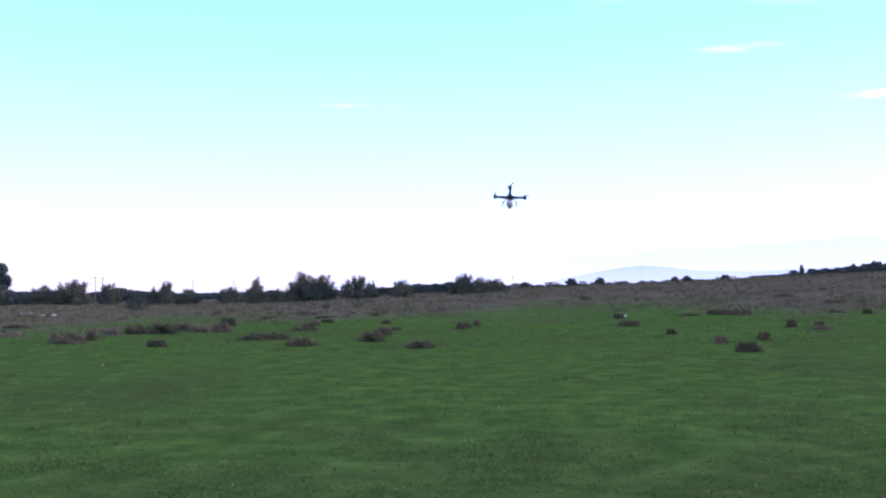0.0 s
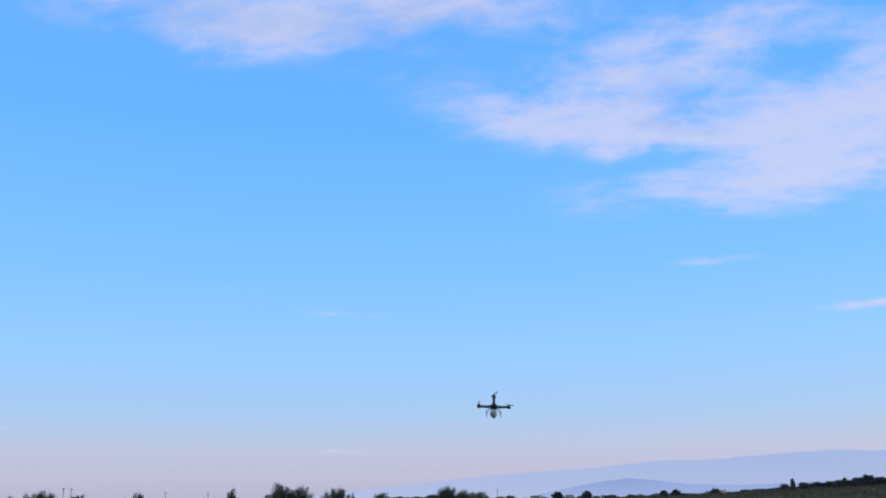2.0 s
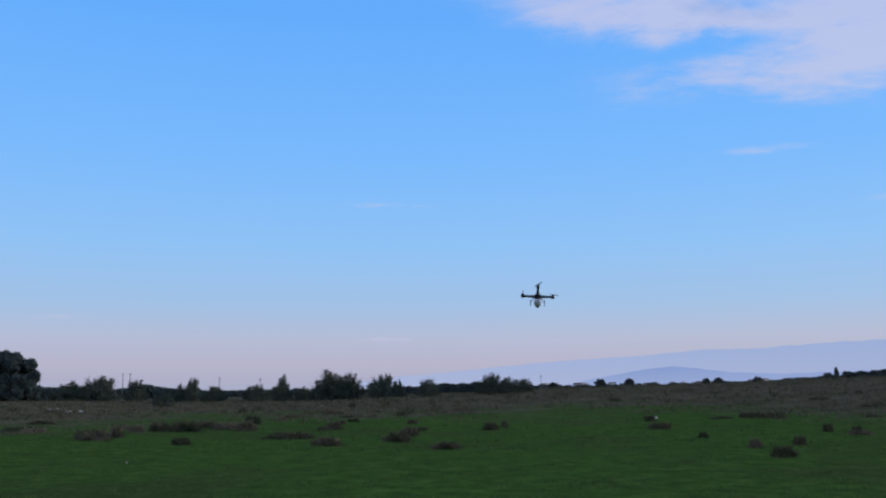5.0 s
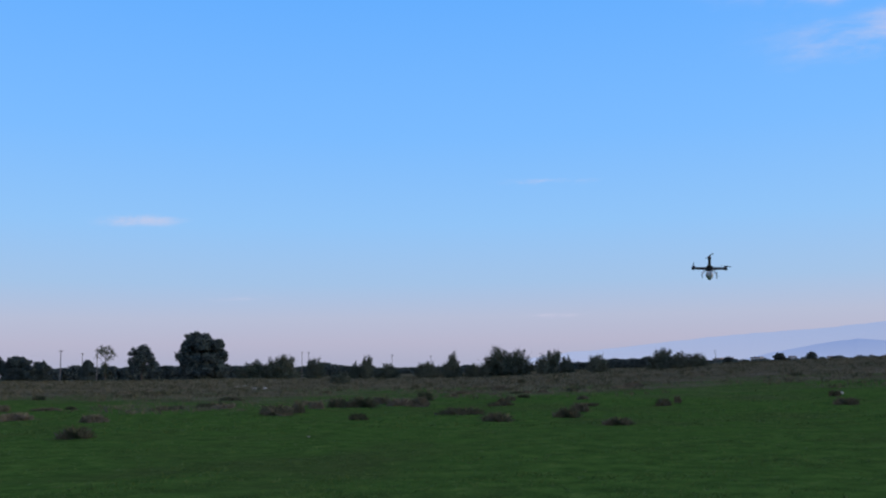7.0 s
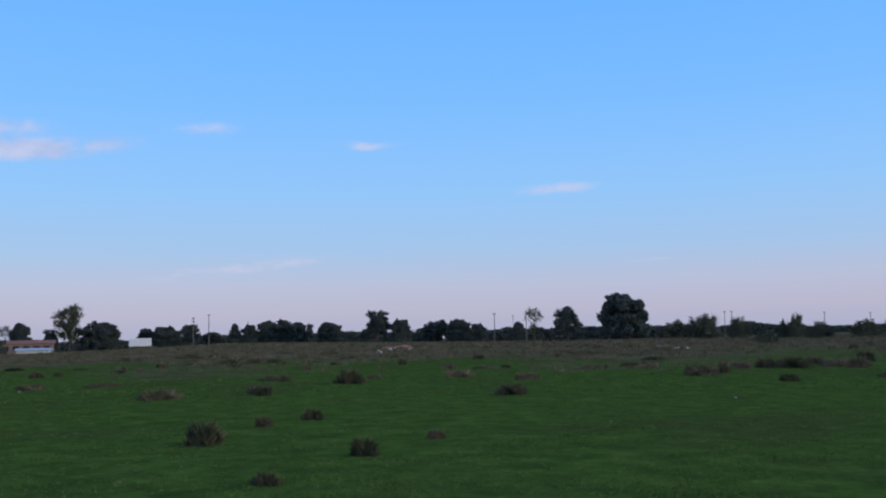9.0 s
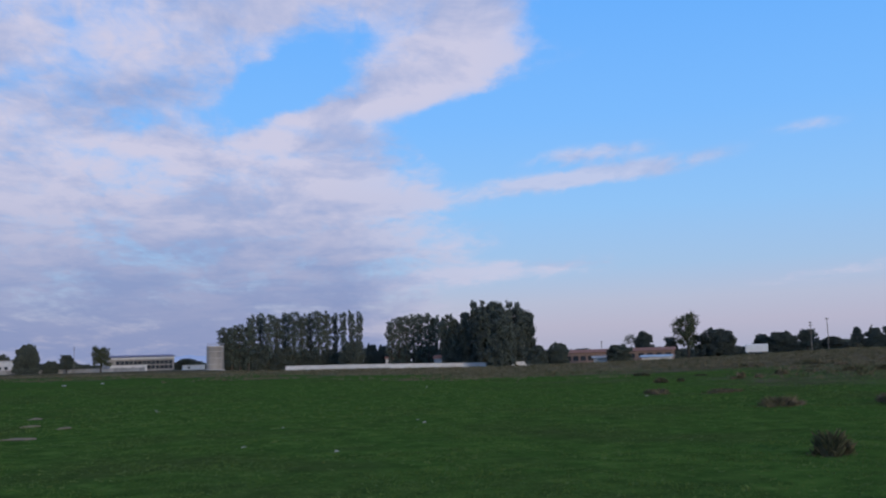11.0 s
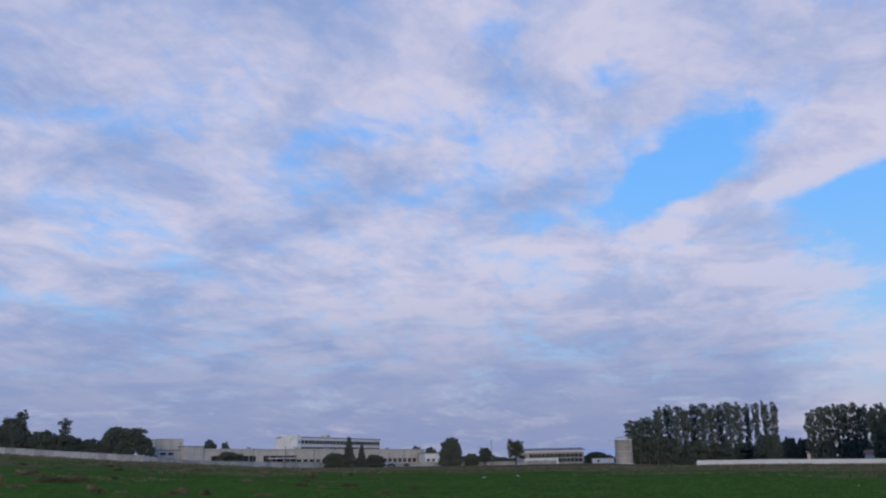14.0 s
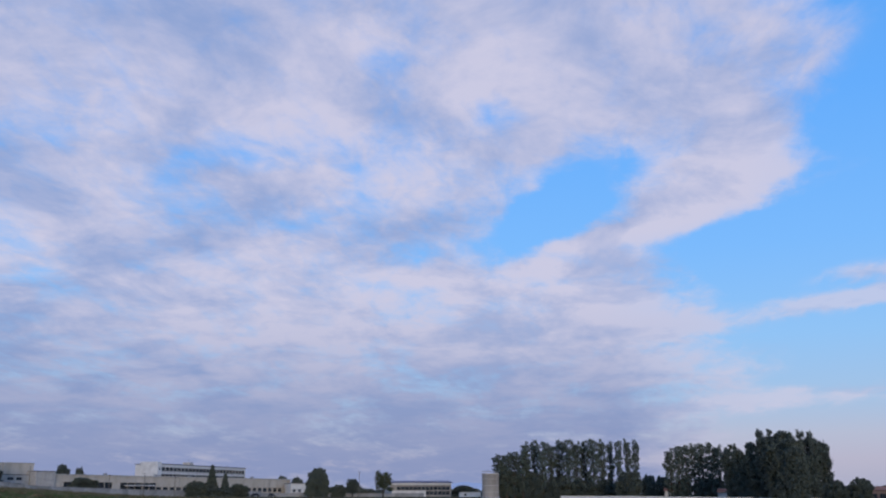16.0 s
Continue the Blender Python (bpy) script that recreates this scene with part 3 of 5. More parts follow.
    # poplar columns
    for key, seed in (("poplar", 7), ("poplar_b", 8), ("poplar_c", 9)):
        rng = np.random.default_rng(seed)
        lobes = []
        for k in range(22):
            z = 1.6 + 16.6 * k / 21 + rng.uniform(-0.4, 0.4)
            ring = rng.uniform(0.4, 1.35) * min(1.0, (20.4 - z) / 3.2)
            g = 2.4 * k + rng.uniform(-0.5, 0.5)
            fat = 0.5 + 0.45 * min(1.0, z / 9)
            lobes.append((ring * math.cos(g), ring * math.sin(g), z, fat * rng.uniform(0.7, 1.1), fat * rng.uniform(0.7, 1.1), rng.uniform(0.9, 1.6)))
        plant_kind(key, 4.2, 19.4, limbs(rng, 18.5, 1.4, 0.24, 18, 0.12, 5), leaf_quads(rng, lobe_points(rng, lobes, 420, 9, 0.36, 0.08), 0.165), BARK, LEAF_POPLAR)
    # dark spruce
    rng = np.random.default_rng(10)
    pts = []
    for k in range(24):
        z = 0.9 + 12.2 * k / 24
        ring = 2.6 * (1 - z / 13.6)
        n = 26 + int(70 * ring)
        g, q = rng.uniform(0, 2 * math.pi, n), np.sqrt(rng.uniform(0.05, 1, n)) * ring * rng.uniform(0.75, 1.1)
        pts.append(np.stack([q * np.cos(g), q * np.sin(g), z - q * 0.35 + rng.normal(size=n) * 0.1], 1))
    plant_kind("spruce", 5.2, 13.4, limbs(rng, 13.0, 1.0, 0.22, 10, 0.15, 5), leaf_quads(rng, np.concatenate(pts), 0.34), BARK, LEAF)
    # thorny shrubs: many stems with leaves along them and bare tips above
    for key, seed, mat in (("shrub", 11, LEAF_SHRUB), ("shrub_b", 12, LEAF_SHRUB), ("shrub_c", 13, LEAF_SHRUB)):
        rng = np.random.default_rng(seed)
        v, f, pts = [], [], []
        for k in range(64):
            g, q = rng.uniform(0, 2 * math.pi), 3.0 * math.sqrt(rng.uniform(0, 1))
            top = 2.9 * max(0.22, 1 - (q / 3.15) ** 3.2) * rng.uniform(0.62, 1.12)
            d = (math.cos(g), math.sin(g))
            P = np.array([(d[0] * q * 0.3, d[1] * q * 0.3, -0.1), (d[0] * q * 0.75, d[1] * q * 0.75, top * 0.62), (d[0] * q * 1.08, d[1] * q * 1.08, top)])
            tube(v, f, [tuple(w) for w in P], [0.05, 0.03, 0.008], 4)
            for j in range(5):
                t = rng.uniform(0.5, 0.98)
                w = P[1] + (P[2] - P[1]) * t
                e = w + np.array((rng.normal() * 0.3, rng.normal() * 0.3, rng.uniform(0.2, 0.75)))
                tube(v, f, [tuple(w), tuple((w + e) / 2 + 0.03), tuple(e)], [0.014, 0.01, 0.004], 3)
            n = int(170 * (0.5 + top / 3))
            t = rng.uniform(0.12, 1.0, n)[:, None] ** 1.15
            line = np.where(t < 0.5, P[0] + (P[1] - P[0]) * t * 2, P[1] + (P[2] - P[1]) * (t * 2 - 1))
            pts.append(line + rng.normal(size=(n, 3)) * np.array((0.42, 0.42, 0.24)) * (1.25 - 0.75 * t))
        plant_kind(key, 6.4, 3.1, (v, f), leaf_quads(rng, np.concatenate(pts), 0.105), BARK, mat)


build_plant_kinds()

OAK = "dense dark-green round oak at the meadow edge"
plant("dome", "oak_tree", -26.3, 205, 2.95, 2.34, OAK, "tree")
SHRUB = "dark thorny shrub with bare twig tips on dry grass"
for az, r, w, top, key in ((-23.3, 178, 2.2, 0.72, "shrub"), (-21.6, 178, 2.4, 1.0, "shrub_b"), (-19.6, 190, 1.3, 0.86, "shrub_c"), (-16.5, 160, 1.1, 0.98, "shrub_b"), (-17.2, 160, 0.7, 0.68, "shrub"),
                           (-12.7, 150, 1.7, 0.66, "shrub_c"), (-11.2, 140, 1.25, 1.22, "shrub"), (-9.9, 140, 1.1, 0.55, "shrub_b"), (-8.3, 135, 2.6, 1.5, "shrub"), (-7.2, 135, 1.9, 1.34, "shrub_c"),
                           (-5.3, 132, 2.0, 1.25, "shrub_b"), (-4.3, 132, 1.0, 0.95, "shrub"), (-2.5, 132, 1.4, 0.98, "shrub_c"), (1.2, 130, 1.7, 1.28, "shrub_b"), (2.4, 130, 1.8, 1.08, "shrub"), (3.2, 130, 1.3, 0.98, "shrub_c")):
    plant(key, "shrub", az, r, w, top, SHRUB, "shrub", "shrubs along the dry meadow", "branchwork", turn=az * 61 % 360)
plant("shrub_b", "green_shrub", -18.1, 110, 1.4, 0.12, "low olive-green shrub in the dry grass", "shrub", "", "branchwork")
plant("shrub_c", "green_shrub", -15.2, 150, 1.6, 0.55, "low olive-green shrub beside a dark bush", "shrub", "", "branchwork")

FIELD_TREE = "dark broadleaf tree behind the dry meadow"
for key, az, r, w, top in (("open_b", -29.75, 235, 1.75, 1.66), ("open", -41.4, 300, 1.55, 1.72), ("dome_b", -39.95, 300, 1.4, 1.14), ("dome", -44.3, 320, 1.55, 1.06),
                           ("open", -45.5, 330, 0.55, 1.0), ("open_b", -50.0, 330, 0.8, 1.1), ("dome", -46.2, 330, 1.2, 1.1), ("dome_b", -47.2, 335, 1.4, 1.26), ("dome", -48.1, 335, 1.3, 1.22), ("dome_b", -49.1, 330, 1.0, 1.02)) + (
                           ("dome_b", -38.0, 260, 1.3, 0.95), ("open_b", -37.4, 255, 1.3, 1.08), ("dome", -36.3, 250, 1.7, 1.06), ("dome_b", -35.2, 255, 1.1, 0.78), ("dome", -32.7, 225, 0.8, 0.82),
                           ("dome", -55.0, 360, 1.2, 0.9), ("dome_b", -54.0, 350, 1.8, 1.0), ("open", -52.6, 350, 1.2, 1.1), ("dome", -51.3, 360, 1.2, 0.62), ("dome_b", -42.0, 330, 0.9, 0.62),
                           ("dome", -61.7, 380, 1.15, 1.22), ("dome_b", -57.6, 345, 2.3, 1.28), ("open", -60.2, 350, 0.9, 0.9), ("dome_b", -66.8, 205, 1.3, 0.68), ("dome", -68.1, 202, 1.3, 0.55), ("dome_b", -63.2, 200, 1.6, 0.5)):
    plant(key, "field_tree", az, r, w, top, FIELD_TREE, "tree", "trees behind the dry meadow")
plant("flat", "sparse_tree", -31.75, 232, 1.3, 1.72, "sparse flat-topped tree with a bare stem", "tree")
plant("flat", "sparse_tree", -62.45, 384, 0.95, 1.14, "small half-bare greyish tree beside a dark tree", "tree")
plant("open_pale", "tall_tree", -59.2, 345, 1.8, 2.32, "tall pale-green tree with an airy crown", "tree")

POPLAR = "tall columnar poplar in a close row"
for k in range(14):
    az = -85.5 + 6.5 * k / 13
    plant(("poplar", "poplar_b", "poplar_c")[k % 3], "poplar", az, 352 + 5 * math.sin(k * 2.1), (0.84, 0.76, 0.88)[k % 3] if k < 10 else 0.6, 3.16 + 0.09 * math.sin(k * 1.7) - (0.05 if k > 10 else 0), POPLAR, "poplar", "poplar row", turn=k * 77)
for k in range(4):
    plant(("poplar_b", "poplar")[k % 2], "poplar", -87.2 + 0.5 * k, 345, 0.95, (2.45, 2.56, 2.6, 2.58)[k], "lower leafy poplar beside the silo", "poplar", "poplar row", turn=k * 50)
for k in range(7):
    plant(("poplar", "poplar_c", "poplar_b")[k % 3], "poplar", -77.0 + 2.75 * k / 6, 372, 0.82, (2.55, 2.68, 2.72, 2.8, 2.78, 2.8, 2.66)[k], "poplar with a pale grey-green crown", "poplar", "second poplar row", turn=k * 63)
plant("dome", "oak_tree", -79.5, 335, 1.6, 1.26, "dark rounded tree beneath the poplars", "tree")
for az, w, top in ((-86.6, 1.6, 1.5), (-85.2, 1.7, 1.35), (-83.6, 1.9, 1.1), (-82.0, 1.8, 0.9), (-80.7, 1.6, 0.9)):
    plant("dome_b", "undergrowth_tree", az, 349, w, top, "dark undergrowth tree among the poplar stems", "tree", "undergrowth under the poplars")
for key, az, r, w, top in (("grove", -73.4, 345, 1.4, 2.62), ("grove_b", -72.5, 346, 1.4, 2.7), ("grove", -71.5, 342, 1.9, 3.36), ("grove_b", -70.6, 340, 1.8, 3.26), ("dome", -72.9, 347, 2.0, 1.7), ("dome_b", -71.6, 347, 1.8, 1.7),
                           ("grove_b", -70.1, 312, 1.9, 2.8), ("grove", -69.4, 335, 1.7, 3.2), ("open", -68.7, 340, 1.5, 2.66), ("dome", -70.2, 313, 1.8, 1.8)):
    plant(key, "grove_tree", az, r, w, top, "large dark tree in a grove by the white wall", "tree", "grove by the white wall")
for az, r, w, top in ((-78.3, 400, 1.0, 1.05), (-77.5, 410, 1.2, 0.95), (-76.4, 400, 1.2, 0.8), (-75.2, 400, 1.3, 0.8), (-74.4, 400, 1.0, 0.75)):
    plant("dome_b", "distant_tree", az, r, w, top, "dark tree far behind the white wall", "tree", "trees behind the white wall")

for key, az, r, w, top, lab in (("dome", -97.85, 440, 1.4, 1.72, "dense upright tree before the factory fence"), ("open_pale", -94.0, 445, 1.3, 1.6, "pale-leaved tree beside the fence"),
                                ("dome_b", -96.6, 450, 0.9, 0.8, "dark low tree behind the fence"), ("open", -95.8, 450, 0.9, 1.14, "dark low tree behind the fence"), ("spruce", -103.85, 395, 1.15, 1.88, "dark pointed spruce before the long hall"),
                                ("spruce", -103.1, 397, 0.9, 1.42, "dark pointed spruce before the long hall"), ("dome_b", -104.7, 396, 1.3, 0.95, "dark bushy tree before the long hall"), ("dome", -102.3, 410, 1.2, 0.82, "dark bushy tree before the long hall"),
                                ("dome_b", -99.0, 520, 0.8, 1.2, "dark tree at the end of the hall"), ("open_b", -99.9, 560, 0.8, 1.3, "dark tree at the end of the hall"), ("dome", -89.3, 480, 1.4, 0.7, "dark tree behind a low house"), ("dome", -110.9, 378, 1.6, 0.98, "dark hedge tree before the hall wall"),
                                ("dome", -112.1, 480, 0.9, 1.62, "dark tree showing over the hall roof"), ("dome_b", -111.2, 480, 0.6, 1.5, "dark tree showing over the hall roof")):
    plant(key, "factory_tree", az, r, w, top, lab, "tree", "trees at the factory")
for key, az, r, w, top in (("open", -116.6, 362, 1.7, 2.25), ("dome", -117.6, 365, 1.8, 2.25), ("open_b", -115.9, 362, 1.1, 1.7), ("dome_b", -119.0, 365, 1.5, 1.6), ("dome", -120.3, 365, 1.6, 1.85), ("poplar_b", -120.4, 368, 0.8, 2.75),
                           ("dome_b", -121.6, 365, 1.8, 2.0), ("dome", -122.9, 365, 1.8, 2.1), ("poplar", -122.9, 368, 0.9, 3.15), ("open", -123.2, 364, 1.6, 2.7), ("dome_b", -124.2, 365, 1.8, 2.15), ("dome", -125.6, 365, 1.9, 2.2), ("open_b", -127.0, 365, 1.8, 2.4)):
    plant(key, "fence_tree", az, r, w, top, "dark tree in a belt behind the concrete fence", "tree", "tree belt behind the fence")


def far_wood(name, az0, az1, r, tops, label, leaf=0.5, seed=0):
    """A low, distant belt of trees whose tops rise and fall."""
    rng = np.random.default_rng(seed + 100)
    n = int((az1 - az0) * r * 0.55)
    pts = []
    for k in range(n):
        a = rng.uniform(az0, az1)
        rr = r + rng.uniform(-6, 6)
        x, y, z = at(a, rr)
        f = (a - az0) / (az1 - az0) * (len(tops) - 1)
        e = float(np.interp(f, range(len(tops)), tops)) + 0.24 * noise.fractal((a * 1.7, seed, 0), 1.0, 2.0, 4) + 0.12 * noise.noise((a * 7.0, seed, 5)) - 0.08
        h = EYE + rr * math.tan(radians(e + lift(a))) - z
        if h > 0.3:
            m = 10 + int(h * 4)
            pts.append(np.stack([x + rng.normal(size=m) * 0.9, y + rng.normal(size=m) * 0.9, z + rng.uniform(0, 1, m) ** 0.8 * h], 1))
    v, f = leaf_quads(rng, np.concatenate(pts), leaf)
    return tagged(mesh_object(name, v, f, LEAF), label, "woodland", kind="stuff")


far_wood("distant_hedge", -21, 5, 520, (0.3, 0.6, 0.35, 0.3, 0.4, 0.42, 0.4, 0.45, 0.45, 0.62, 0.75, 0.7, 0.5, 0.5), "distant dark belt of low trees on the horizon", 0.6, 1)
far_wood("distant_hedge", -37, -21, 430, (0.42, 0.4, 0.45, 0.42, 0.5, 0.45, 0.4, 0.3), "thin dark hedge line far across the meadow", 0.5, 2)
far_wood("distant_hedge", -54, -38, 440, (0.45, 0.5, 0.4, 0.35, 0.5, 0.4, 0.5), "dark hedge line far behind the field trees", 0.5, 3)
far_wood("distant_wood", 3.5, 30, 640, (0.56, 0.6, 0.54, 0.6, 0.58, 0.56, 0.6, 0.6, 0.7, 0.8, 0.92, 0.98, 1.0, 1.0), "distant dark wood below the mountains", 0.7, 4)
far_wood("distant_wood", -104, -86, 620, (0.6, 0.75, 0.6, 0.7, 0.5, 0.6, 0.4, 0.6), "distant dark trees behind the factory", 0.7, 5)
far_wood("distant_wood", -69, -56, 520, (0.25, 0.3, 0.2, 0.26, 0.2, 0.3), "distant low trees behind the sheds", 0.6, 6)
for az, w, top in ((7.7, 0.75, 0.9), (9.4, 0.6, 0.92), (13.9, 0.5, 0.84), (14.6, 0.6, 0.86), (16.85, 0.65, 0.82), (4.9, 0.6, 0.74), (21.3, 0.3, 1.15), (25.5, 1.0, 1.14), (24.3, 0.4, 1.05)):
    plant("dome_b", "lone_tree", az, 420, w, top, "small dark tree standing out on the plain", "tree", "lone trees on the plain")


def r_at(az, el):
    """Distance at which the line of sight meets the field."""
    r = 4.0
    while r < 400:
        x, y = polar(trim(az), r)
        if ground_z(x, y) >= EYE + r * math.tan(radians(el + lift(az))):
            break
        r *= 1.01
    return r


def blade_mesh(rng, roots, height, width, lean):
    """Curved grass blades: two triangles each."""
    n = len(roots)
    g = rng.uniform(0, 2 * math.pi, n)
    side = np.stack([np.cos(g), np.sin(g), np.zeros(n)], 1) * (width * rng.uniform(0.6, 1.3, n))[:, None]
    g = rng.uniform(0, 2 * math.pi, n)
    tip = np.stack([np.cos(g), np.sin(g), np.zeros(n)], 1) * (height * lean * rng.uniform(0.2, 1.2, n))[:, None]
    up = np.zeros((n, 3))
    up[:, 2] = height * rng.uniform(0.6, 1.2, n)
    q = np.stack([roots - side, roots + side, roots + tip * 0.35 + up * 0.6 + side * 0.7, roots + tip + up], 1).reshape(-1, 3)
    f = []
    for k in range(n):
        f += [(4 * k, 4 * k + 1, 4 * k + 2), (4 * k, 4 * k + 2, 4 * k + 3)]
    return q.tolist(), f


TUFTS = []
for k in range(5):
    rng = np.random.default_rng(40 + k)
    n = 3000
    g, q = rng.uniform(0, 2 * math.pi, n), np.sqrt(rng.uniform(0, 1, n)) * np.where(rng.uniform(0, 1, n) < 0.72, 0.36, 0.6)
    lump = 1 + 0.4 * np.sin(g * 2 + k) + 0.3 * np.sin(g * 5 + 2 * k) + 0.15 * np.sin(g * 9 + k)
    roots = np.stack([q * lump * np.cos(g), q * lump * np.sin(g), np.full(n, -0.03)], 1)
    v, f = blade_mesh(rng, roots, 0.38 * np.maximum(0.2, 1.0 - (q / 0.42) ** 2 * 0.8) * rng.uniform(0.3, 1.05, n), 0.003, 1.0)
    me = bpy.data.meshes.new("tussock")
    me.from_pydata(v, [], f)
    me.materials.append(TUSSOCK)
    TUFTS.append(me)


def tussock(k, az, r, wide, high, label="brown grass tussock standing in the green meadow"):
    x, y, z = at(az, r)
    ob = new("grass_tussock", TUFTS[k % 5])
    ob.matrix_world = Matrix.Translation((x, y, z)) @ pose(0, 0, 0, 0, 0, k * 67.0) @ Matrix.Diagonal((wide / 0.95, wide / 0.95, high / 0.42, 1))
    return tagged(ob, label, "tussock", "grass tussocks")


SPOTS = ((-45.35, -4.8, 1.1, 0.78), (-48.3, -5.1, 1.0, 0.7), (-51.7, -5.95, 2.4, 1.5), (-42.3, -7.0, 1.8, 1.15), (-33.2, -3.6, 1.7, 0.8), (-48.1, -8.5, 1.5, 0.9), (-37.9, -6.1, 1.0, 0.65),
         (-54.3, -3.25, 2.3, 0.65), (-48.3, -3.2, 1.3, 0.6), (-1.4, -3.2, 1.5, 0.55), (-48.6, -3.1, 1.3, 0.6), (-43.1, -2.7, 1.4, 1.0), (-36.4, -2.45, 1.6, 0.5), (-21.8, -2.55, 2.2, 0.55), (-17.0, -2.85, 1.1, 0.5),
         (-8.5, -2.95, 1.6, 0.65), (-10.6, -2.5, 2.4, 0.5), (18.1, -3.75, 1.5, 0.7), (19.0, -3.1, 0.8, 0.6))
for k, (az, el, w, h) in enumerate(SPOTS):
    r = r_at(az, el)
    tussock(k, az, r, r * radians(w), r * radians(h) * 1.1)
MORE = ((-19.5, -2.15, 1.0), (-18.2, -2.1, 1.2), (-16.7, -2.1, 1.5), (-15.6, -1.9, 1.1), (-14.4, -2.0, 1.6), (-13.2, -2.05, 1.3), (-12.9, -1.7, 1.0), (-4.35, -2.75, 1.4), (-3.6, -2.4, 0.9), (1.2, -2.1, 1.4), (2.0, -1.9, 0.8),
        (23.1, -1.1, 1.8), (-22.0, -2.5, 1.8), (-20.6, -2.4, 0.7), (16.5, -3.2, 1.1), (13.6, -2.6, 1.0), (10.5, -1.6, 1.3), (20.6, -2.4, 0.9), (-121.0, -0.78, 1.7), (-119.5, -0.72, 1.0), (-122.3, -0.36, 0.8))
for k, (az, el, w) in enumerate(MORE):
    r = r_at(az, el)
    tussock(k + 2, az, r, r * radians(w if az < 0 else w * 0.6), (0.42 if az < 0 else 0.24) + 0.2 * math.sin(k * 2.3) ** 2)
rnd = random.Random(5)
count = 0
while count < 190:
    az = rnd.uniform(-62, 28) if count < 125 else rnd.uniform(-126, -100)
    r = 34 + 60 * rnd.random() ** 0.8 if count < 125 else rnd.uniform(50, 120)
    x, y = polar(az, r)
    if noise.noise((x / 11, y / 11, 6.0)) > 0.02 and (az < 0 or rnd.random() < 0.3):
        tussock(count, az, r, rnd.uniform(0.4, 1.2), rnd.uniform(0.16, 0.4))
        count += 1


def grass_field(name, n, r0, r1, power, blades, height, width, mat, label, dry, seed):
    rng = np.random.default_rng(seed)
    roots, tall = [], []
    while len(roots) < n:
        az, r = rng.uniform(-127, 29), r0 + (r1 - r0) * rng.uniform() ** power
        x, y = polar(az, r)
        d = dry_amount(x, y)
        if (d if dry else 1 - d) < rng.uniform():
            continue
        patch = noise.fractal((x / 1.7, y / 1.7, seed), 1.0, 2.0, 3)
        if patch < -0.35:
            continue
        z = ground_z(x, y)
        roots.append((x, y, z - 0.01))
        tall.append(height * (0.75 + 0.7 * max(-0.5, min(0.9, patch))))
    base = np.repeat(np.array(roots), blades, axis=0)
    base[:, :2] += rng.normal(size=(len(base), 2)) * height * 0.45
    v, f = blade_mesh(rng, base, np.repeat(np.array(tall), blades), width, 0.9)
    return tagged(mesh_object(name, v, f, mat), label, "grass", kind="stuff")


grass_field("meadow_grass", 90000, 6.0, 30.0, 1.25, 4, 0.042, 0.0032, GRASS, "short green meadow grass", False, 51)
grass_field("meadow_weeds", 6000, 6.0, 46.0, 1.2, 9, 0.04, 0.008, WEED, "leafy green weeds in the meadow", False, 54)
grass_field("meadow_grass", 30000, 28.0, 85.0, 1.1, 4, 0.08, 0.011, GRASS, "green meadow grass farther out", False, 52)
grass_field("dry_grass", 58000, 40.0, 185.0, 1.0, 5, 0.21, 0.014, DRY, "tall dry brown grass", True, 53)
grass_field("dry_weeds", 5200, 45.0, 180.0, 1.0, 9, 0.36, 0.012, TUSSOCK, "dark brown weed stalks among dry grass", True, 55)


# ---- buildings, walls, fences ----
def face(az0, r0, az1, r1, sink=0.25):
    """A frame for a wall seen from the field: origin at its first end, x along it, y away from the viewer; returns it and the length."""
    a, b = Vector((*polar(trim(az0), r0), 0)), Vector((*polar(trim(az1), r1), 0))
    d = b - a
    z = min(ground_z(a.x, a.y), ground_z(b.x, b.y)) - sink
    return Matrix.Translation((a.x, a.y, z)) @ Matrix.Rotation(math.atan2(d.y, d.x), 4, "Z"), d.length


def box(bm, x0, x1, y0, y1, z0, z1, bevel=0.0):
    m = Matrix.Translation(((x0 + x1) / 2, (y0 + y1) / 2, (z0 + z1) / 2)) @ Matrix.Diagonal((x1 - x0, y1 - y0, z1 - z0, 1))
    made = bmesh.ops.create_cube(bm, size=1, matrix=m)
    if bevel:
        edges = list({e for v in made["verts"] for e in v.link_edges})
        bmesh.ops.bevel(bm, geom=edges, offset=bevel, segments=1, affect="EDGES")


def box_part(name, x0, x1, y0, y1, z0, z1, mat, parent, label="", bevel=0.04):
    bm = bmesh.new()
    box(bm, x0, x1, y0, y1, z0, z1, bevel)
    return part(name, bm, mat, parent, label)


def window(parent, x, z, w, h, y=0.0):
    """A recessed window: frame with a mullion, and its pane."""
    bm = bmesh.new()
    t = 0.06
    box(bm, x, x + w, y + 0.02, y + 0.14, z, z + t)
    box(bm, x, x + w, y + 0.02, y + 0.14, z + h - t, z + h)
    box(bm, x, x + t, y + 0.02, y + 0.14, z + t, z + h - t)
    box(bm, x + w - t, x + w, y + 0.02, y + 0.14, z + t, z + h - t)
    box(bm, x + w / 2 - t / 2, x + w / 2 + t / 2, y + 0.03, y + 0.13, z + t, z + h - t)
    f = part("window", bm, FRAME_DARK, parent)
    bm = bmesh.new()
    box(bm, x + t, x + w - t, y + 0.08, y + 0.11, z + t, z + h - t)
    part("pane", bm, GLASS_DARK, f)
    return f


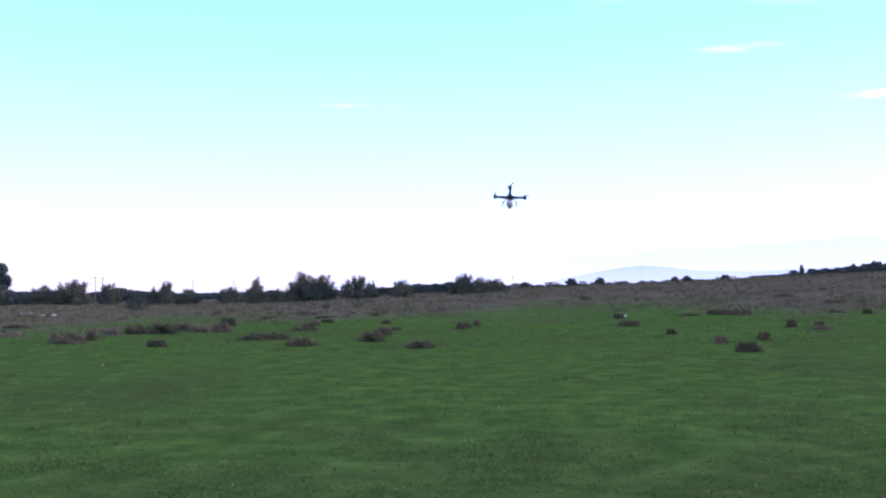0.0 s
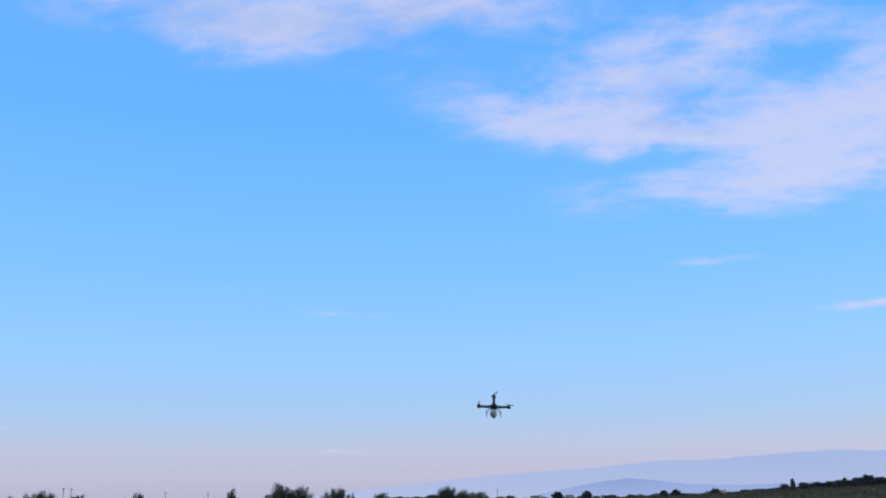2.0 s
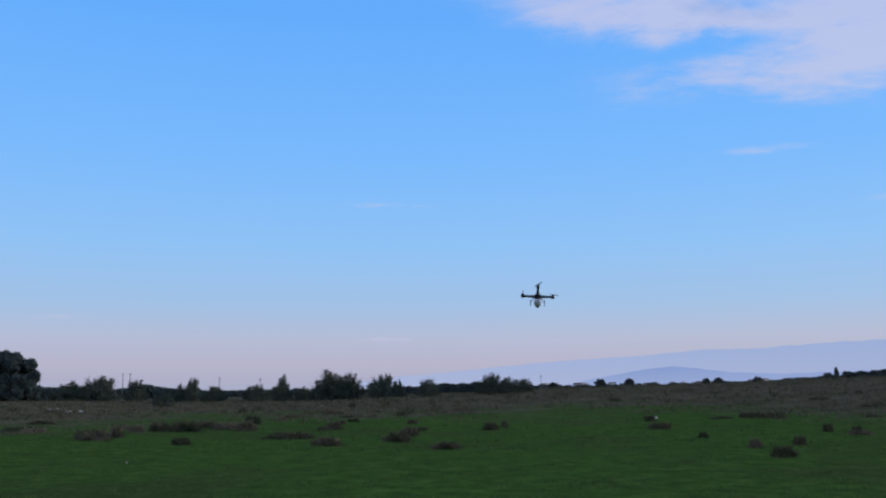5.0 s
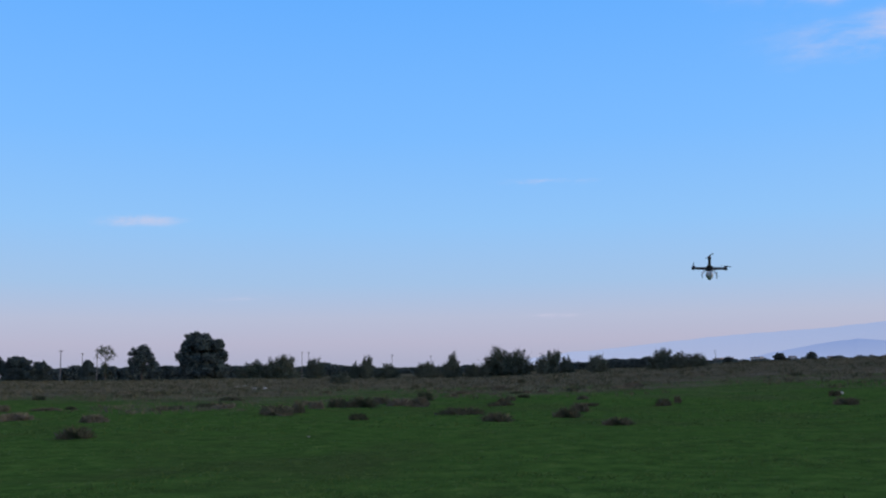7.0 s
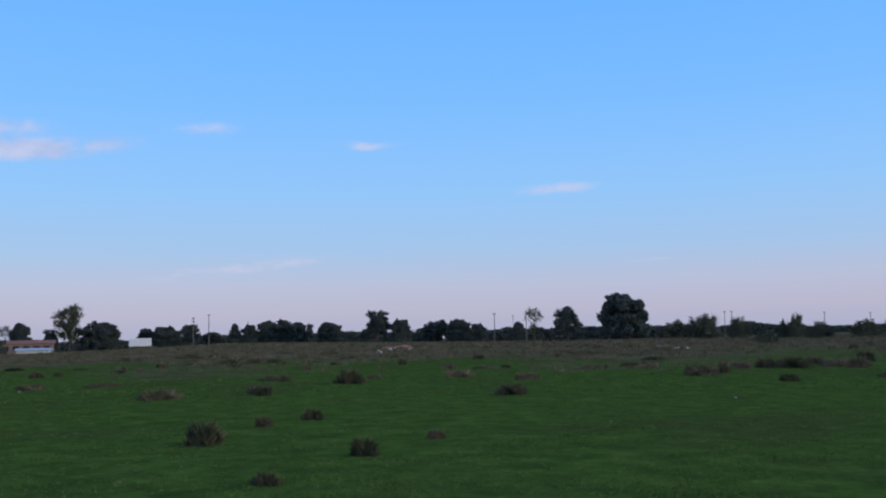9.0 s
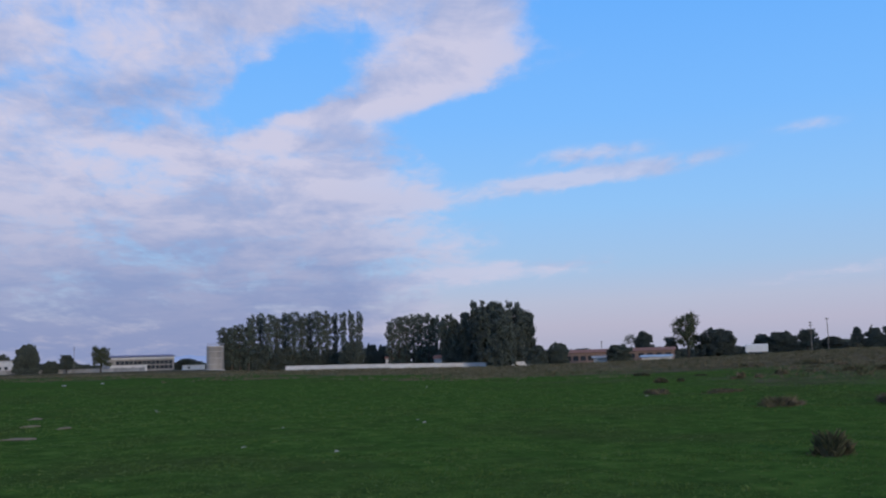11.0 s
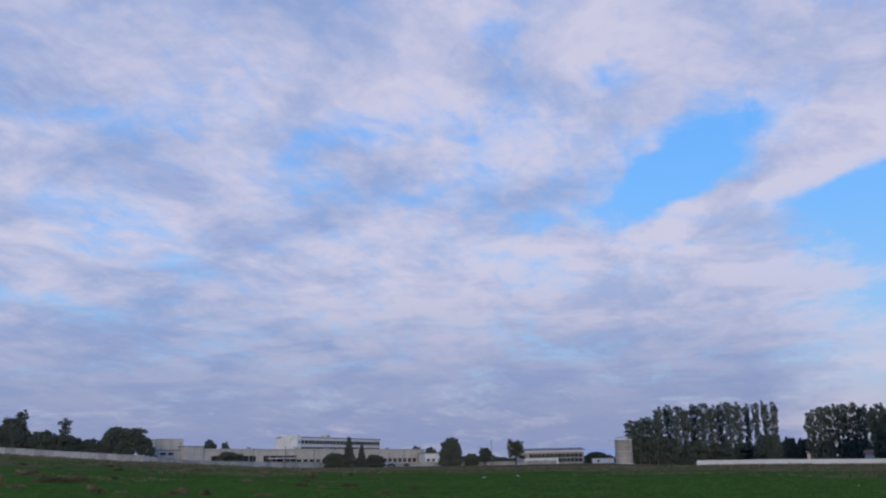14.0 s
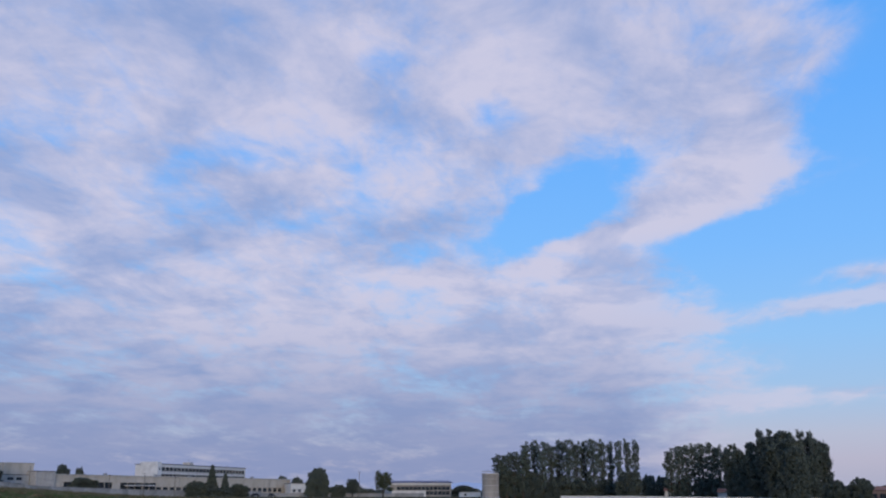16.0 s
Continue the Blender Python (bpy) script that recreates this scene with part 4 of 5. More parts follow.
def wall_with_openings(name, length, y0, y1, z1, openings, mat, parent, label=""):
    """A wall along x with rectangular openings (x, z, w, h) cut through, as one connected shell."""
    bm = bmesh.new()
    xs = sorted({0.0, length, *[round(o[0], 4) for o in openings], *[round(o[0] + o[2], 4) for o in openings]})
    zs = sorted({0.0, z1, *[round(o[1], 4) for o in openings], *[round(o[1] + o[3], 4) for o in openings]})
    full = {}
    for i in range(len(xs) - 1):
        for j in range(len(zs) - 1):
            cx, cz = (xs[i] + xs[i + 1]) / 2, (zs[j] + zs[j + 1]) / 2
            full[i, j] = not any(o[0] < cx < o[0] + o[2] and o[1] < cz < o[1] + o[3] for o in openings)
    known = {}

    def corner(i, j, y):
        if (i, j, y) not in known:
            known[i, j, y] = bm.verts.new((xs[i], y, zs[j]))
        return known[i, j, y]

    for (i, j), solid in full.items():
        if not solid:
            continue
        bm.faces.new([corner(*q, y0) for q in ((i, j), (i + 1, j), (i + 1, j + 1), (i, j + 1))])
        bm.faces.new([corner(*q, y1) for q in ((i, j), (i, j + 1), (i + 1, j + 1), (i + 1, j))])
        for near, p, q in (((i - 1, j), (i, j), (i, j + 1)), ((i + 1, j), (i + 1, j), (i + 1, j + 1)), ((i, j - 1), (i, j), (i + 1, j)), ((i, j + 1), (i, j + 1), (i + 1, j + 1))):
            if not full.get(near, False):
                bm.faces.new([corner(*p, y0), corner(*q, y0), corner(*q, y1), corner(*p, y1)])
    bmesh.ops.recalc_face_normals(bm, faces=bm.faces[:])
    return part(name, bm, mat, parent, label)


def office_block():
    m, L = face(-106.75, 478, -102.0, 552)
    ob = thing("office_block", m, "white four-storey office block with dark ribbon windows", "building")
    H = 15.4
    rows = [(9.0, 2.0), (12.3, 1.9), (5.6, 2.0)]
    n = 24
    step = (L - 1.6) / n
    ops = [(0.8 + k * step + 0.04, z, step - 0.08, h) for z, h in rows for k in range(n)]
    wall_with_openings("front_wall", L, 0, 0.35, H, ops, WHITE_WALL, ob)
    for o in ops:
        window(ob, *o, y=0.16)
    box_part("side_wall", -0.003, 0.35, 0.353, 14, 0, H, WHITE_WALL, ob)
    box_part("side_wall", L - 0.35, L + 0.003, 0.353, 14, 0, H, WHITE_WALL, ob)
    box_part("back_wall", 0.36, L - 0.36, 13.65, 14, 0, H, WHITE_WALL, ob)
    box_part("roof", -0.25, L + 0.25, -0.25, 14.25, H + 0.002, H + 0.4, ROOF_GREY, ob, "flat grey roof slab")
    for z in (8.3, 11.6):
        box_part("sill_band", 0.0, L, -0.08, -0.004, z, z + 0.5, CONCRETE, ob)
    st = box_part("stair_tower", -3.6, -0.01, -0.6, 9, 0, H + 1.2, WHITE_WALL, ob, "taller white stair tower", 0.08)
    for z in (5.5, 9.0, 12.5):
        bm = bmesh.new()
        box(bm, -2.3, -1.4, -0.66, -0.601, z, z + 1.3)
        part("stair_window", bm, GLASS_DARK, st)
    hut = box_part("roof_hut", L * 0.36, L * 0.36 + 3.5, 3, 7, H + 0.4, H + 1.9, CONCRETE, ob, "small grey roof hut", 0.06)
    for x in (L * 0.36 + 0.6, L * 0.36 + 2.8):
        box_part("antenna", x, x + 0.12, 4, 4.12, H + 1.9, H + 3.4, STEEL, hut)
    for x in (L * 0.7, L * 0.77):
        box_part("railing", x, x + 3.2, 2, 2.1, H + 0.9, H + 1.0, STEEL, ob)
        for q in (0.1, 1.5, 2.9):
            box_part("post", x + q, x + q + 0.1, 2, 2.1, H + 0.4, H + 0.9, STEEL, ob)


def long_hall():
    m, L = face(-113.6, 398, -99.4, 522)
    ob = thing("factory_hall", m, "long low beige factory hall with dark window bays", "building")
    H = 8.9
    ops = []
    for k in range(34):
        x = 14 + k * 4.3
        if x > L - 6:
            break
        if 36 < x < 44 or 84 < x < 90:
            continue
        ops.append((x, 2.7, 4.1, 3.7) if k < 12 else (x, 2.6, 3.2, 2.0))
    wall_with_openings("front_wall", L, 0, 0.4, H, ops, BEIGE, ob)
    for o in ops:
        window(ob, *o, y=0.2)
    box_part("side_wall", -0.003, 0.4, 0.403, 24, 0, H, BEIGE, ob)
    box_part("side_wall", L - 0.4, L + 0.003, 0.403, 24, 0, H, BEIGE, ob)
    box_part("back_wall", 0.41, L - 0.41, 23.6, 24, 0, H, BEIGE, ob)
    box_part("roof", -0.3, L + 0.3, -0.35, 24.3, H + 0.002, H + 0.45, CONCRETE, ob, "pale flat roof edge")
    for x in (8.0, 30.0, 58.0, 80.0, 102.0, 126.0, 148.0):
        box_part("downpipe", x, x + 0.16, -0.17, -0.01, 0.2, H, STEEL, ob)
    ca = box_part("canopy", 46, 62, -3.2, -0.36, 5.0, 5.3, WHITE_PAINT, ob, "white canopy over a loading bay")
    for x in (46.3, 54, 61.5):
        box_part("post", x, x + 0.2, -3.1, -2.9, 0, 5.0, STEEL, ca)
    for x in (40.0, 70.0, 93.0, 118.0, 140.0):
        box_part("roof_vent", x, x + 1.2, 5, 6.2, H + 0.45, H + 1.3, STEEL, ob)


def hall_extension():
    m, L = face(-99.35, 505, -98.5, 508)
    ob = thing("brick_annex", m, "small pale annex with a red-brown base at the hall end", "building")
    ops = [(1.0, 2.6, 1.6, 1.4), (4.0, 2.6, 1.6, 1.4)]
    wall_with_openings("front_wall", L, 0, 0.3, 6.8, ops, WHITE_WALL, ob)
    for o in ops:
        window(ob, *o, y=0.1)
    box_part("side_wall", -0.003, 0.3, 0.303, 9, 0, 6.8, WHITE_WALL, ob)
    box_part("side_wall", L - 0.3, L + 0.003, 0.303, 9, 0, 6.8, WHITE_WALL, ob)
    box_part("plinth", 0.02, L - 0.02, -0.12, -0.004, 0, 2.2, BRICK_WALL, ob, "red-brown brick plinth")
    box_part("roof", -0.3, L + 0.3, -0.3, 9.2, 6.802, 7.2, ROOF_GREY, ob)


def plant_tower():
    m, L = face(-115.5, 392, -113.6, 400)
    ob = thing("plant_tower", m, "beige stepped factory tower with concrete bays", "building")
    ops = [(3.4, 5.2, 2.6, 1.0), (7.0, 5.2, 2.4, 1.0), (3.4, 2.2, 2.6, 1.8), (7.0, 2.2, 2.4, 1.8), (0.5, 3.2, 1.6, 2.0)]
    wall_with_openings("lower_wall", L, 0, 0.4, 7.0, ops, CONCRETE, ob, "weathered pale concrete bays")
    for o in ops:
        window(ob, *o, y=0.2)
    box_part("side_wall", -0.003, 0.4, 0.403, 10, 0, 7.0, CONCRETE, ob)
    box_part("side_wall", L - 0.4, L + 0.003, 0.403, 10, 0, 7.0, CONCRETE, ob)
    box_part("roof", -0.2, L + 0.2, -0.2, 10.2, 7.002, 7.3, ROOF_GREY, ob)
    up = box_part("upper_storey", 2.4, L - 0.1, 1.2, 9, 7.3, 11.4, BEIGE, ob, "plain beige upper storey", 0.08)
    box_part("coping", 2.2, L + 0.1, 1.0, 9.2, 11.402, 11.65, CONCRETE, up)
    box_part("pilaster", L - 3.0, L - 2.6, -0.3, -0.004, 0, 7.0, CONCRETE, ob)
    # the yellow light on this bay is put into its colour
    box_part("yellow_lit_bay", L - 2.5, L - 0.2, -0.5, -0.004, 3.4, 6.2, YELLOW_LIT, ob, "bay coloured yellow to look lit")
    for x in (2.6, 6.4):
        box_part("pilaster", x, x + 0.5, -0.25, -0.004, 0, 7.0, CONCRETE, ob)
    # plain blank wing toward the hall
    wm, WL = face(-113.55, 396, -112.5, 402)
    wing = thing("blank_wing", wm, "windowless weathered concrete wing beside the hall", "building")
    box_part("wall", 0, WL, 0, 12, 0, 8.6, CONCRETE, wing, "", 0.06)
    box_part("roof", -0.2, WL + 0.2, -0.2, 12.2, 8.602, 8.9, ROOF_GREY, wing)
    for x in (WL * 0.33, WL * 0.66):
        box_part("panel_joint", x, x + 0.12, -0.06, -0.004, 0, 8.5, BEIGE, wing)


def blue_roof_hall():
    m, L = face(-93.6, 505, -90.0, 512)
    ob = thing("glazed_hall", m, "glazed hall under a dark blue sheet roof", "building")
    H = 7.6
    n = 13
    step = (L - 4.4) / n
    ops = [(3.6 + k * step + 0.1, z, step - 0.2, 1.9) for k in range(n) for z in (1.2, 3.6)]
    wall_with_openings("front_wall", L, 0, 0.35, H - 1.2, ops, OLD_CONCRETE, ob)
    for o in ops:
        window(ob, *o, y=0.16)
    box_part("fascia", 0, L, -0.3, 0.35, H - 1.198, H - 0.3, WHITE_WALL, ob, "pale fascia strip")
    box_part("side_wall", -0.003, 0.35, 0.353, 16, 0, H - 0.3, CONCRETE, ob)
    box_part("side_wall", L - 0.35, L + 0.003, 0.353, 16, 0, H - 0.3, CONCRETE, ob)
    bm = bmesh.new()
    v = [bm.verts.new(q) for q in ((-0.5, -0.7, H - 0.28), (L + 0.5, -0.7, H - 0.28), (L + 0.5, 16.5, H - 0.28), (-0.5, 16.5, H - 0.28), (-0.5, -0.7, H + 0.12), (L + 0.5, -0.7, H + 0.12), (L + 0.5, 8, H + 1.0), (-0.5, 8, H + 1.0), (L + 0.5, 16.5, H + 0.12), (-0.5, 16.5, H + 0.12))]
    for q in ((0, 1, 5, 4), (4, 5, 6, 7), (7, 6, 8, 9), (2, 3, 9, 8), (0, 3, 2, 1), (1, 2, 8, 6, 5), (0, 4, 7, 9, 3)):
        bm.faces.new([v[k] for k in q])
    part("roof", bm, ROOF_BLUE, ob, "dark blue sheet-metal roof")
    lm, LL = face(-93.5, 470, -91.5, 474)
    low = thing("low_outbuilding", lm, "low white outbuilding with a flat roof", "building")
    wall_with_openings("wall", LL, 0, 6, 3.1, [(5, 0.9, 1.5, 1.2), (10, 0.9, 1.5, 1.2)], WHITE_WALL, low)
    for x in (5, 10):
        window(low, x, 0.9, 1.5, 1.2, y=0.2)
    box_part("roof", -0.2, LL + 0.2, -0.2, 6.2, 3.102, 3.35, CONCRETE, low)
    gm, GL = face(-89.5, 440, -88.25, 441)
    hut = thing("low_hut", gm, "low pale hut beside the silo", "building")
    wall_with_openings("wall", GL, 0, 5, 2.3, [(2, 0.8, 1.2, 0.9)], WHITE_WALL, hut)
    window(hut, 2, 0.8, 1.2, 0.9, y=0.2)
    box_part("roof", -0.2, GL + 0.2, -0.2, 5.2, 2.302, 2.5, CONCRETE, hut)


def silo():
    x, y, z = at(-87.65, 338)
    ob = thing("silo", Matrix.Translation((x, y, z - 0.2)), "weathered round concrete silo with a railed flat top", "silo")
    bm = bmesh.new()
    bmesh.ops.create_cone(bm, cap_ends=True, segments=28, radius1=3.0, radius2=2.95, depth=7.9, matrix=Matrix.Translation((0, 0, 4.3)))
    part("drum", bm, OLD_CONCRETE, ob)
    for zz in (2.2, 4.4, 6.6):
        bm = bmesh.new()
        bmesh.ops.create_cone(bm, cap_ends=True, segments=28, radius1=3.06, radius2=3.06, depth=0.12, matrix=Matrix.Translation((0, 0, zz)))
        part("hoop", bm, CONCRETE, ob)
    bm = bmesh.new()
    bmesh.ops.create_cone(bm, cap_ends=True, segments=28, radius1=3.15, radius2=3.05, depth=0.3, matrix=Matrix.Translation((0, 0, 8.4)))
    part("cap", bm, CONCRETE, ob)
    bm = bmesh.new()
    bmesh.ops.create_cone(bm, cap_ends=True, segments=28, radius1=3.4, radius2=3.3, depth=0.5, matrix=Matrix.Translation((0, 0, 0.25)))
    part("base_slab", bm, CONCRETE, ob)
    for k in range(10):
        g = 2 * math.pi * k / 10
        box_part("rail_post", 2.7 * math.cos(g) - 0.04, 2.7 * math.cos(g) + 0.04, 2.7 * math.sin(g) - 0.04, 2.7 * math.sin(g) + 0.04, 8.54, 9.3, STEEL, ob, bevel=0)
    v, f = [], []
    tube(v, f, [(2.7 * math.cos(2 * math.pi * k / 20), 2.7 * math.sin(2 * math.pi * k / 20), 9.3) for k in range(21)], [0.05] * 21, 5)
    mesh_object("rail", v, f, STEEL, ob)


def panel_run(name, label, az_r, step, height, thick, mat, panel_label, category, posts=True, jitter=0.0, seed=1):
    """A wall of prefabricated panels following bearings and distances."""
    rnd = random.Random(seed)
    x, y, z = at(*az_r[0])
    ob = thing(name, Matrix.Translation((x, y, z)), label, category, kind="structure")
    pm = bpy.data.meshes.new("panel")
    bm = bmesh.new()
    box(bm, 0.015, step - 0.015, -thick / 2, thick / 2, -0.5, height, 0.02)
    box(bm, 0.06, step - 0.06, -thick * 0.8, thick * 0.8, height + 0.002, height + 0.1)
    bm.to_mesh(pm)
    bm.free()
    pm.materials.append(mat)
    qm = bpy.data.meshes.new("post")
    bm = bmesh.new()
    box(bm, -0.11, 0.11, -thick, thick, -0.5, height + 0.16, 0.02)
    bm.to_mesh(qm)
    bm.free()
    qm.materials.append(mat)
    pts = [Vector((*polar(trim(a), r), 0)) for a, r in az_r]
    inv = ob.matrix_world.inverted()
    for a, b in zip(pts, pts[1:]):
        d = b - a
        n = max(1, round(d.length / step))
        for k in range(n):
            q = a + d * (k / n)
            zz = ground_z(q.x, q.y)
            m = Matrix.Translation((q.x, q.y, zz + rnd.uniform(-jitter, jitter))) @ Matrix.Rotation(math.atan2(d.y, d.x), 4, "Z") @ Matrix.Diagonal((d.length / n / step, 1, 1, 1))
            for nm, me in (("panel", pm), ("post", qm)) if posts else (("panel", pm),):
                c = new(nm, me)
                c.parent = ob
                c.matrix_basis = inv @ m
    return ob


office_block()
long_hall()
hall_extension()
plant_tower()
blue_roof_hall()
silo()
panel_run("fence_1", "grey-white concrete panel fence along the factory", ((-128, 352), (-122, 346), (-118.5, 340), (-116, 340), (-112, 362), (-107.5, 388), (-101, 440)), 3.0, 2.3, 0.14, FENCE_GREY, "", "fence", True, 0.06, 3)
panel_run("fence_2", "grey-white concrete panel fence along the factory", ((-97.1, 455), (-94, 458), (-91.6, 460)), 3.0, 1.6, 0.14, FENCE_GREY, "", "fence", True, 0.04, 4)
panel_run("wall_white", "long low white-painted boundary wall", ((-83.5, 328), (-78, 322), (-73, 324), (-68.4, 332)), 3.0, 1.55, 0.3, WHITE_WALL, "", "wall", False, 0.02, 5)
panel_run("fence_3", "low pale boundary fence far across the field", ((-101, 440), (-97.1, 455)), 3.0, 1.5, 0.14, FENCE_GREY, "", "fence", True, 0.04, 6)


def house(name, az0, r0, az1, r1, wall_h, roof_h, depth, wall_mat, roof_mat, label, windows):
    """A small gabled house with its ridge along the front."""
    m, L = face(az0, r0, az1, r1)
    ob = thing(name, m, label, "house")
    ops = [((k + 0.5) * L / windows - 0.6, 0.9, 1.2, min(1.1, wall_h - 1.2)) for k in range(windows)]
    wall_with_openings("wall", L, 0, 0.3, wall_h, ops, wall_mat, ob)
    for o in ops:
        window(ob, *o, y=0.12)
    box_part("side_wall", -0.003, 0.3, 0.303, depth, 0, wall_h, wall_mat, ob)
    box_part("side_wall", L - 0.3, L + 0.003, 0.303, depth, 0, wall_h, wall_mat, ob)
    box_part("back_wall", 0.31, L - 0.31, depth - 0.3, depth, 0, wall_h, wall_mat, ob)
    bm = bmesh.new()
    e = 0.45
    v = [bm.verts.new(q) for q in ((-e, -e, wall_h), (L + e, -e, wall_h), (L + e, depth + e, wall_h), (-e, depth + e, wall_h), (-e, depth / 2, wall_h + roof_h), (L + e, depth / 2, wall_h + roof_h))]
    for q in ((0, 1, 5, 4), (2, 3, 4, 5), (1, 2, 5), (3, 0, 4), (0, 3, 2, 1)):
        bm.faces.new([v[k] for k in q])
    part("roof", bm, roof_mat, ob)
    return ob


house("shed_house", -66.4, 215, -63.8, 216, 2.7, 0.75, 6, BRICK_WALL, ROOF_RED, "long low brick shed with a worn red roof", 6)
house("shed_house", -62.7, 213, -60.1, 212, 2.5, 0.7, 6, BRICK_WALL, ROOF_RED, "long low shed with a pale red roof", 5)
house("blue_shed", -61.9, 205, -60.3, 204, 1.0, 0.45, 4, WHITE_WALL, SHED_BLUE, "low white shed under a light blue sheet roof", 4)
house("white_house", -77.4, 372, -76.9, 372, 4.2, 1.0, 6, WHITE_WALL, ROOF_RED, "small white house behind the boundary wall", 1)
house("white_house", -74.4, 365, -73.1, 364, 4.0, 1.3, 7, WHITE_WALL, ROOF_RED, "pale house with a red tiled roof behind the wall", 3)
house("pale_hut", -64.7, 203, -63.9, 203, 1.3, 0.4, 3, WHITE_WALL, CONCRETE, "tiny pale hut before the brick shed", 1)


def trailer(az, r, length, height, label):
    x, y, z = at(az, r)
    ob = thing("box_trailer", Matrix.Translation((x, y, z)) @ pose(0, 0, 0, 0, 0, -az), label, "trailer")
    bm = bmesh.new()
    box(bm, -length / 2, length / 2, -1.2, 1.2, 0.75, height, 0.22)
    part("body", bm, WHITE_PAINT, ob)
    box_part("chassis", -length / 2 + 0.1, length / 2 + 0.9, -0.5, 0.5, 0.55, 0.74, STEEL, ob)
    for sx in (-length * 0.28, -length * 0.12):
        for sy in (-1.05, 1.05):
            bm = bmesh.new()
            bmesh.ops.create_cone(bm, cap_ends=True, segments=20, radius1=0.45, radius2=0.45, depth=0.25, matrix=Matrix.Translation((sx, sy, 0.45)) @ pose(0, 0, 0, 90))
            w = part("wheel", bm, RUBBER, ob)
            bm = bmesh.new()
            bmesh.ops.create_cone(bm, cap_ends=True, segments=14, radius1=0.22, radius2=0.2, depth=0.28, matrix=Matrix.Translation((sx, sy, 0.45)) @ pose(0, 0, 0, 90))
            part("rim", bm, STEEL, w)


trailer(-55.4, 305, 6.7, 3.3, "white box trailer standing behind the dry rise")


def parked_car(az, r, turn, label, paint):
    x, y, z = at(az, r)
    ob = thing("parked_car", Matrix.Translation((x, y, z)) @ pose(0, 0, 0, 0, 0, -az + turn), label, "car", "cars by the fence")
    bm = bmesh.new()
    box(bm, -2.1, 2.1, -0.85, 0.85, 0.35, 0.9, 0.12)
    part("body", bm, paint, ob)
    bm = bmesh.new()
    v = [bm.verts.new(q) for q in ((-1.5, -0.78, 0.9), (1.2, -0.78, 0.9), (1.2, 0.78, 0.9), (-1.5, 0.78, 0.9), (-1.0, -0.62, 1.45), (0.5, -0.62, 1.45), (0.5, 0.62, 1.45), (-1.0, 0.62, 1.45))]
    for q in ((0, 1, 5, 4), (1, 2, 6, 5), (2, 3, 7, 6), (3, 0, 4, 7), (4, 5, 6, 7)):
        bm.faces.new([v[k] for k in q])
    part("cabin", bm, GLASS_DARK, ob, "dark glazed cabin")
    for sx in (-1.3, 1.3):
        for sy in (-0.8, 0.8):
            bm = bmesh.new()
            bmesh.ops.create_cone(bm, cap_ends=True, segments=18, radius1=0.32, radius2=0.32, depth=0.2, matrix=Matrix.Translation((sx, sy, 0.32)) @ pose(0, 0, 0, 90))
            w = part("wheel", bm, RUBBER, ob)
            bm = bmesh.new()
            bmesh.ops.create_cone(bm, cap_ends=True, segments=12, radius1=0.17, radius2=0.16, depth=0.22, matrix=Matrix.Translation((sx, sy, 0.32)) @ pose(0, 0, 0, 90))
            part("rim", bm, STEEL, w)


parked_car(-101.35, 425, 20, "dark parked car by the concrete fence", CARBON)
parked_car(-100.45, 428, 70, "dark parked car by the concrete fence", CARBON)


# ---- poles ----
def utility_pole(az, r, el_top, label, arms=1, category="pole"):
    x, y, z = at(az, r)
    h = EYE + r * math.tan(radians(el_top + lift(az))) - z
    ob = thing("utility_pole", Matrix.Translation((x, y, z)) @ pose(0, 0, 0, 0, 0, -az + 12), label, category, "poles across the plain")
    v, f = [], []
    tube(v, f, [(0, 0, -0.4), (0.02, 0, h * 0.5), (0, 0.02, h)], [0.14, 0.115, 0.09], 7)
    mesh_object("mast", v, f, WOOD_POLE, ob)
    for k in range(arms):
        zz = h - 0.35 - 0.8 * k
        arm = box_part("crossarm", -0.45, 0.45, -0.05, 0.05, zz, zz + 0.14, WOOD_POLE, ob, bevel=0.02)
        for q in (-0.4, 0, 0.4):
            bm = bmesh.new()
            bmesh.ops.create_cone(bm, cap_ends=True, segments=8, radius1=0.07, radius2=0.04, depth=0.24, matrix=Matrix.Translation((q, 0, zz + 0.26)))
            part("insulator", bm, SHELL, arm)


for az, r, top, arms in ((-34.15, 240, 1.42, 1), (-33.0, 330, 1.24, 1), (-20.0, 330, 1.24, 1), (-20.4, 330, 1.25, 1), (-14.9, 330, 1.1, 1), (-12.5, 330, 1.05, 1), (-52.4, 260, 1.52, 2), (-51.5, 255, 1.7, 1),
                         (-49.2, 330, 1.2, 1), (-95.4, 430, 1.58, 2), (-107.6, 386, 1.35, 1), (-105.9, 386, 1.15, 1), (-113.9, 355, 1.5, 1), (-109.5, 386, 1.2, 1), (4.2, 420, 1.15, 1), (-32.2, 260, 1.5, 1), (-64.2, 360, 0.72, 1)):
    utility_pole(az, r, top, "weathered wooden utility pole with a crossarm", arms)


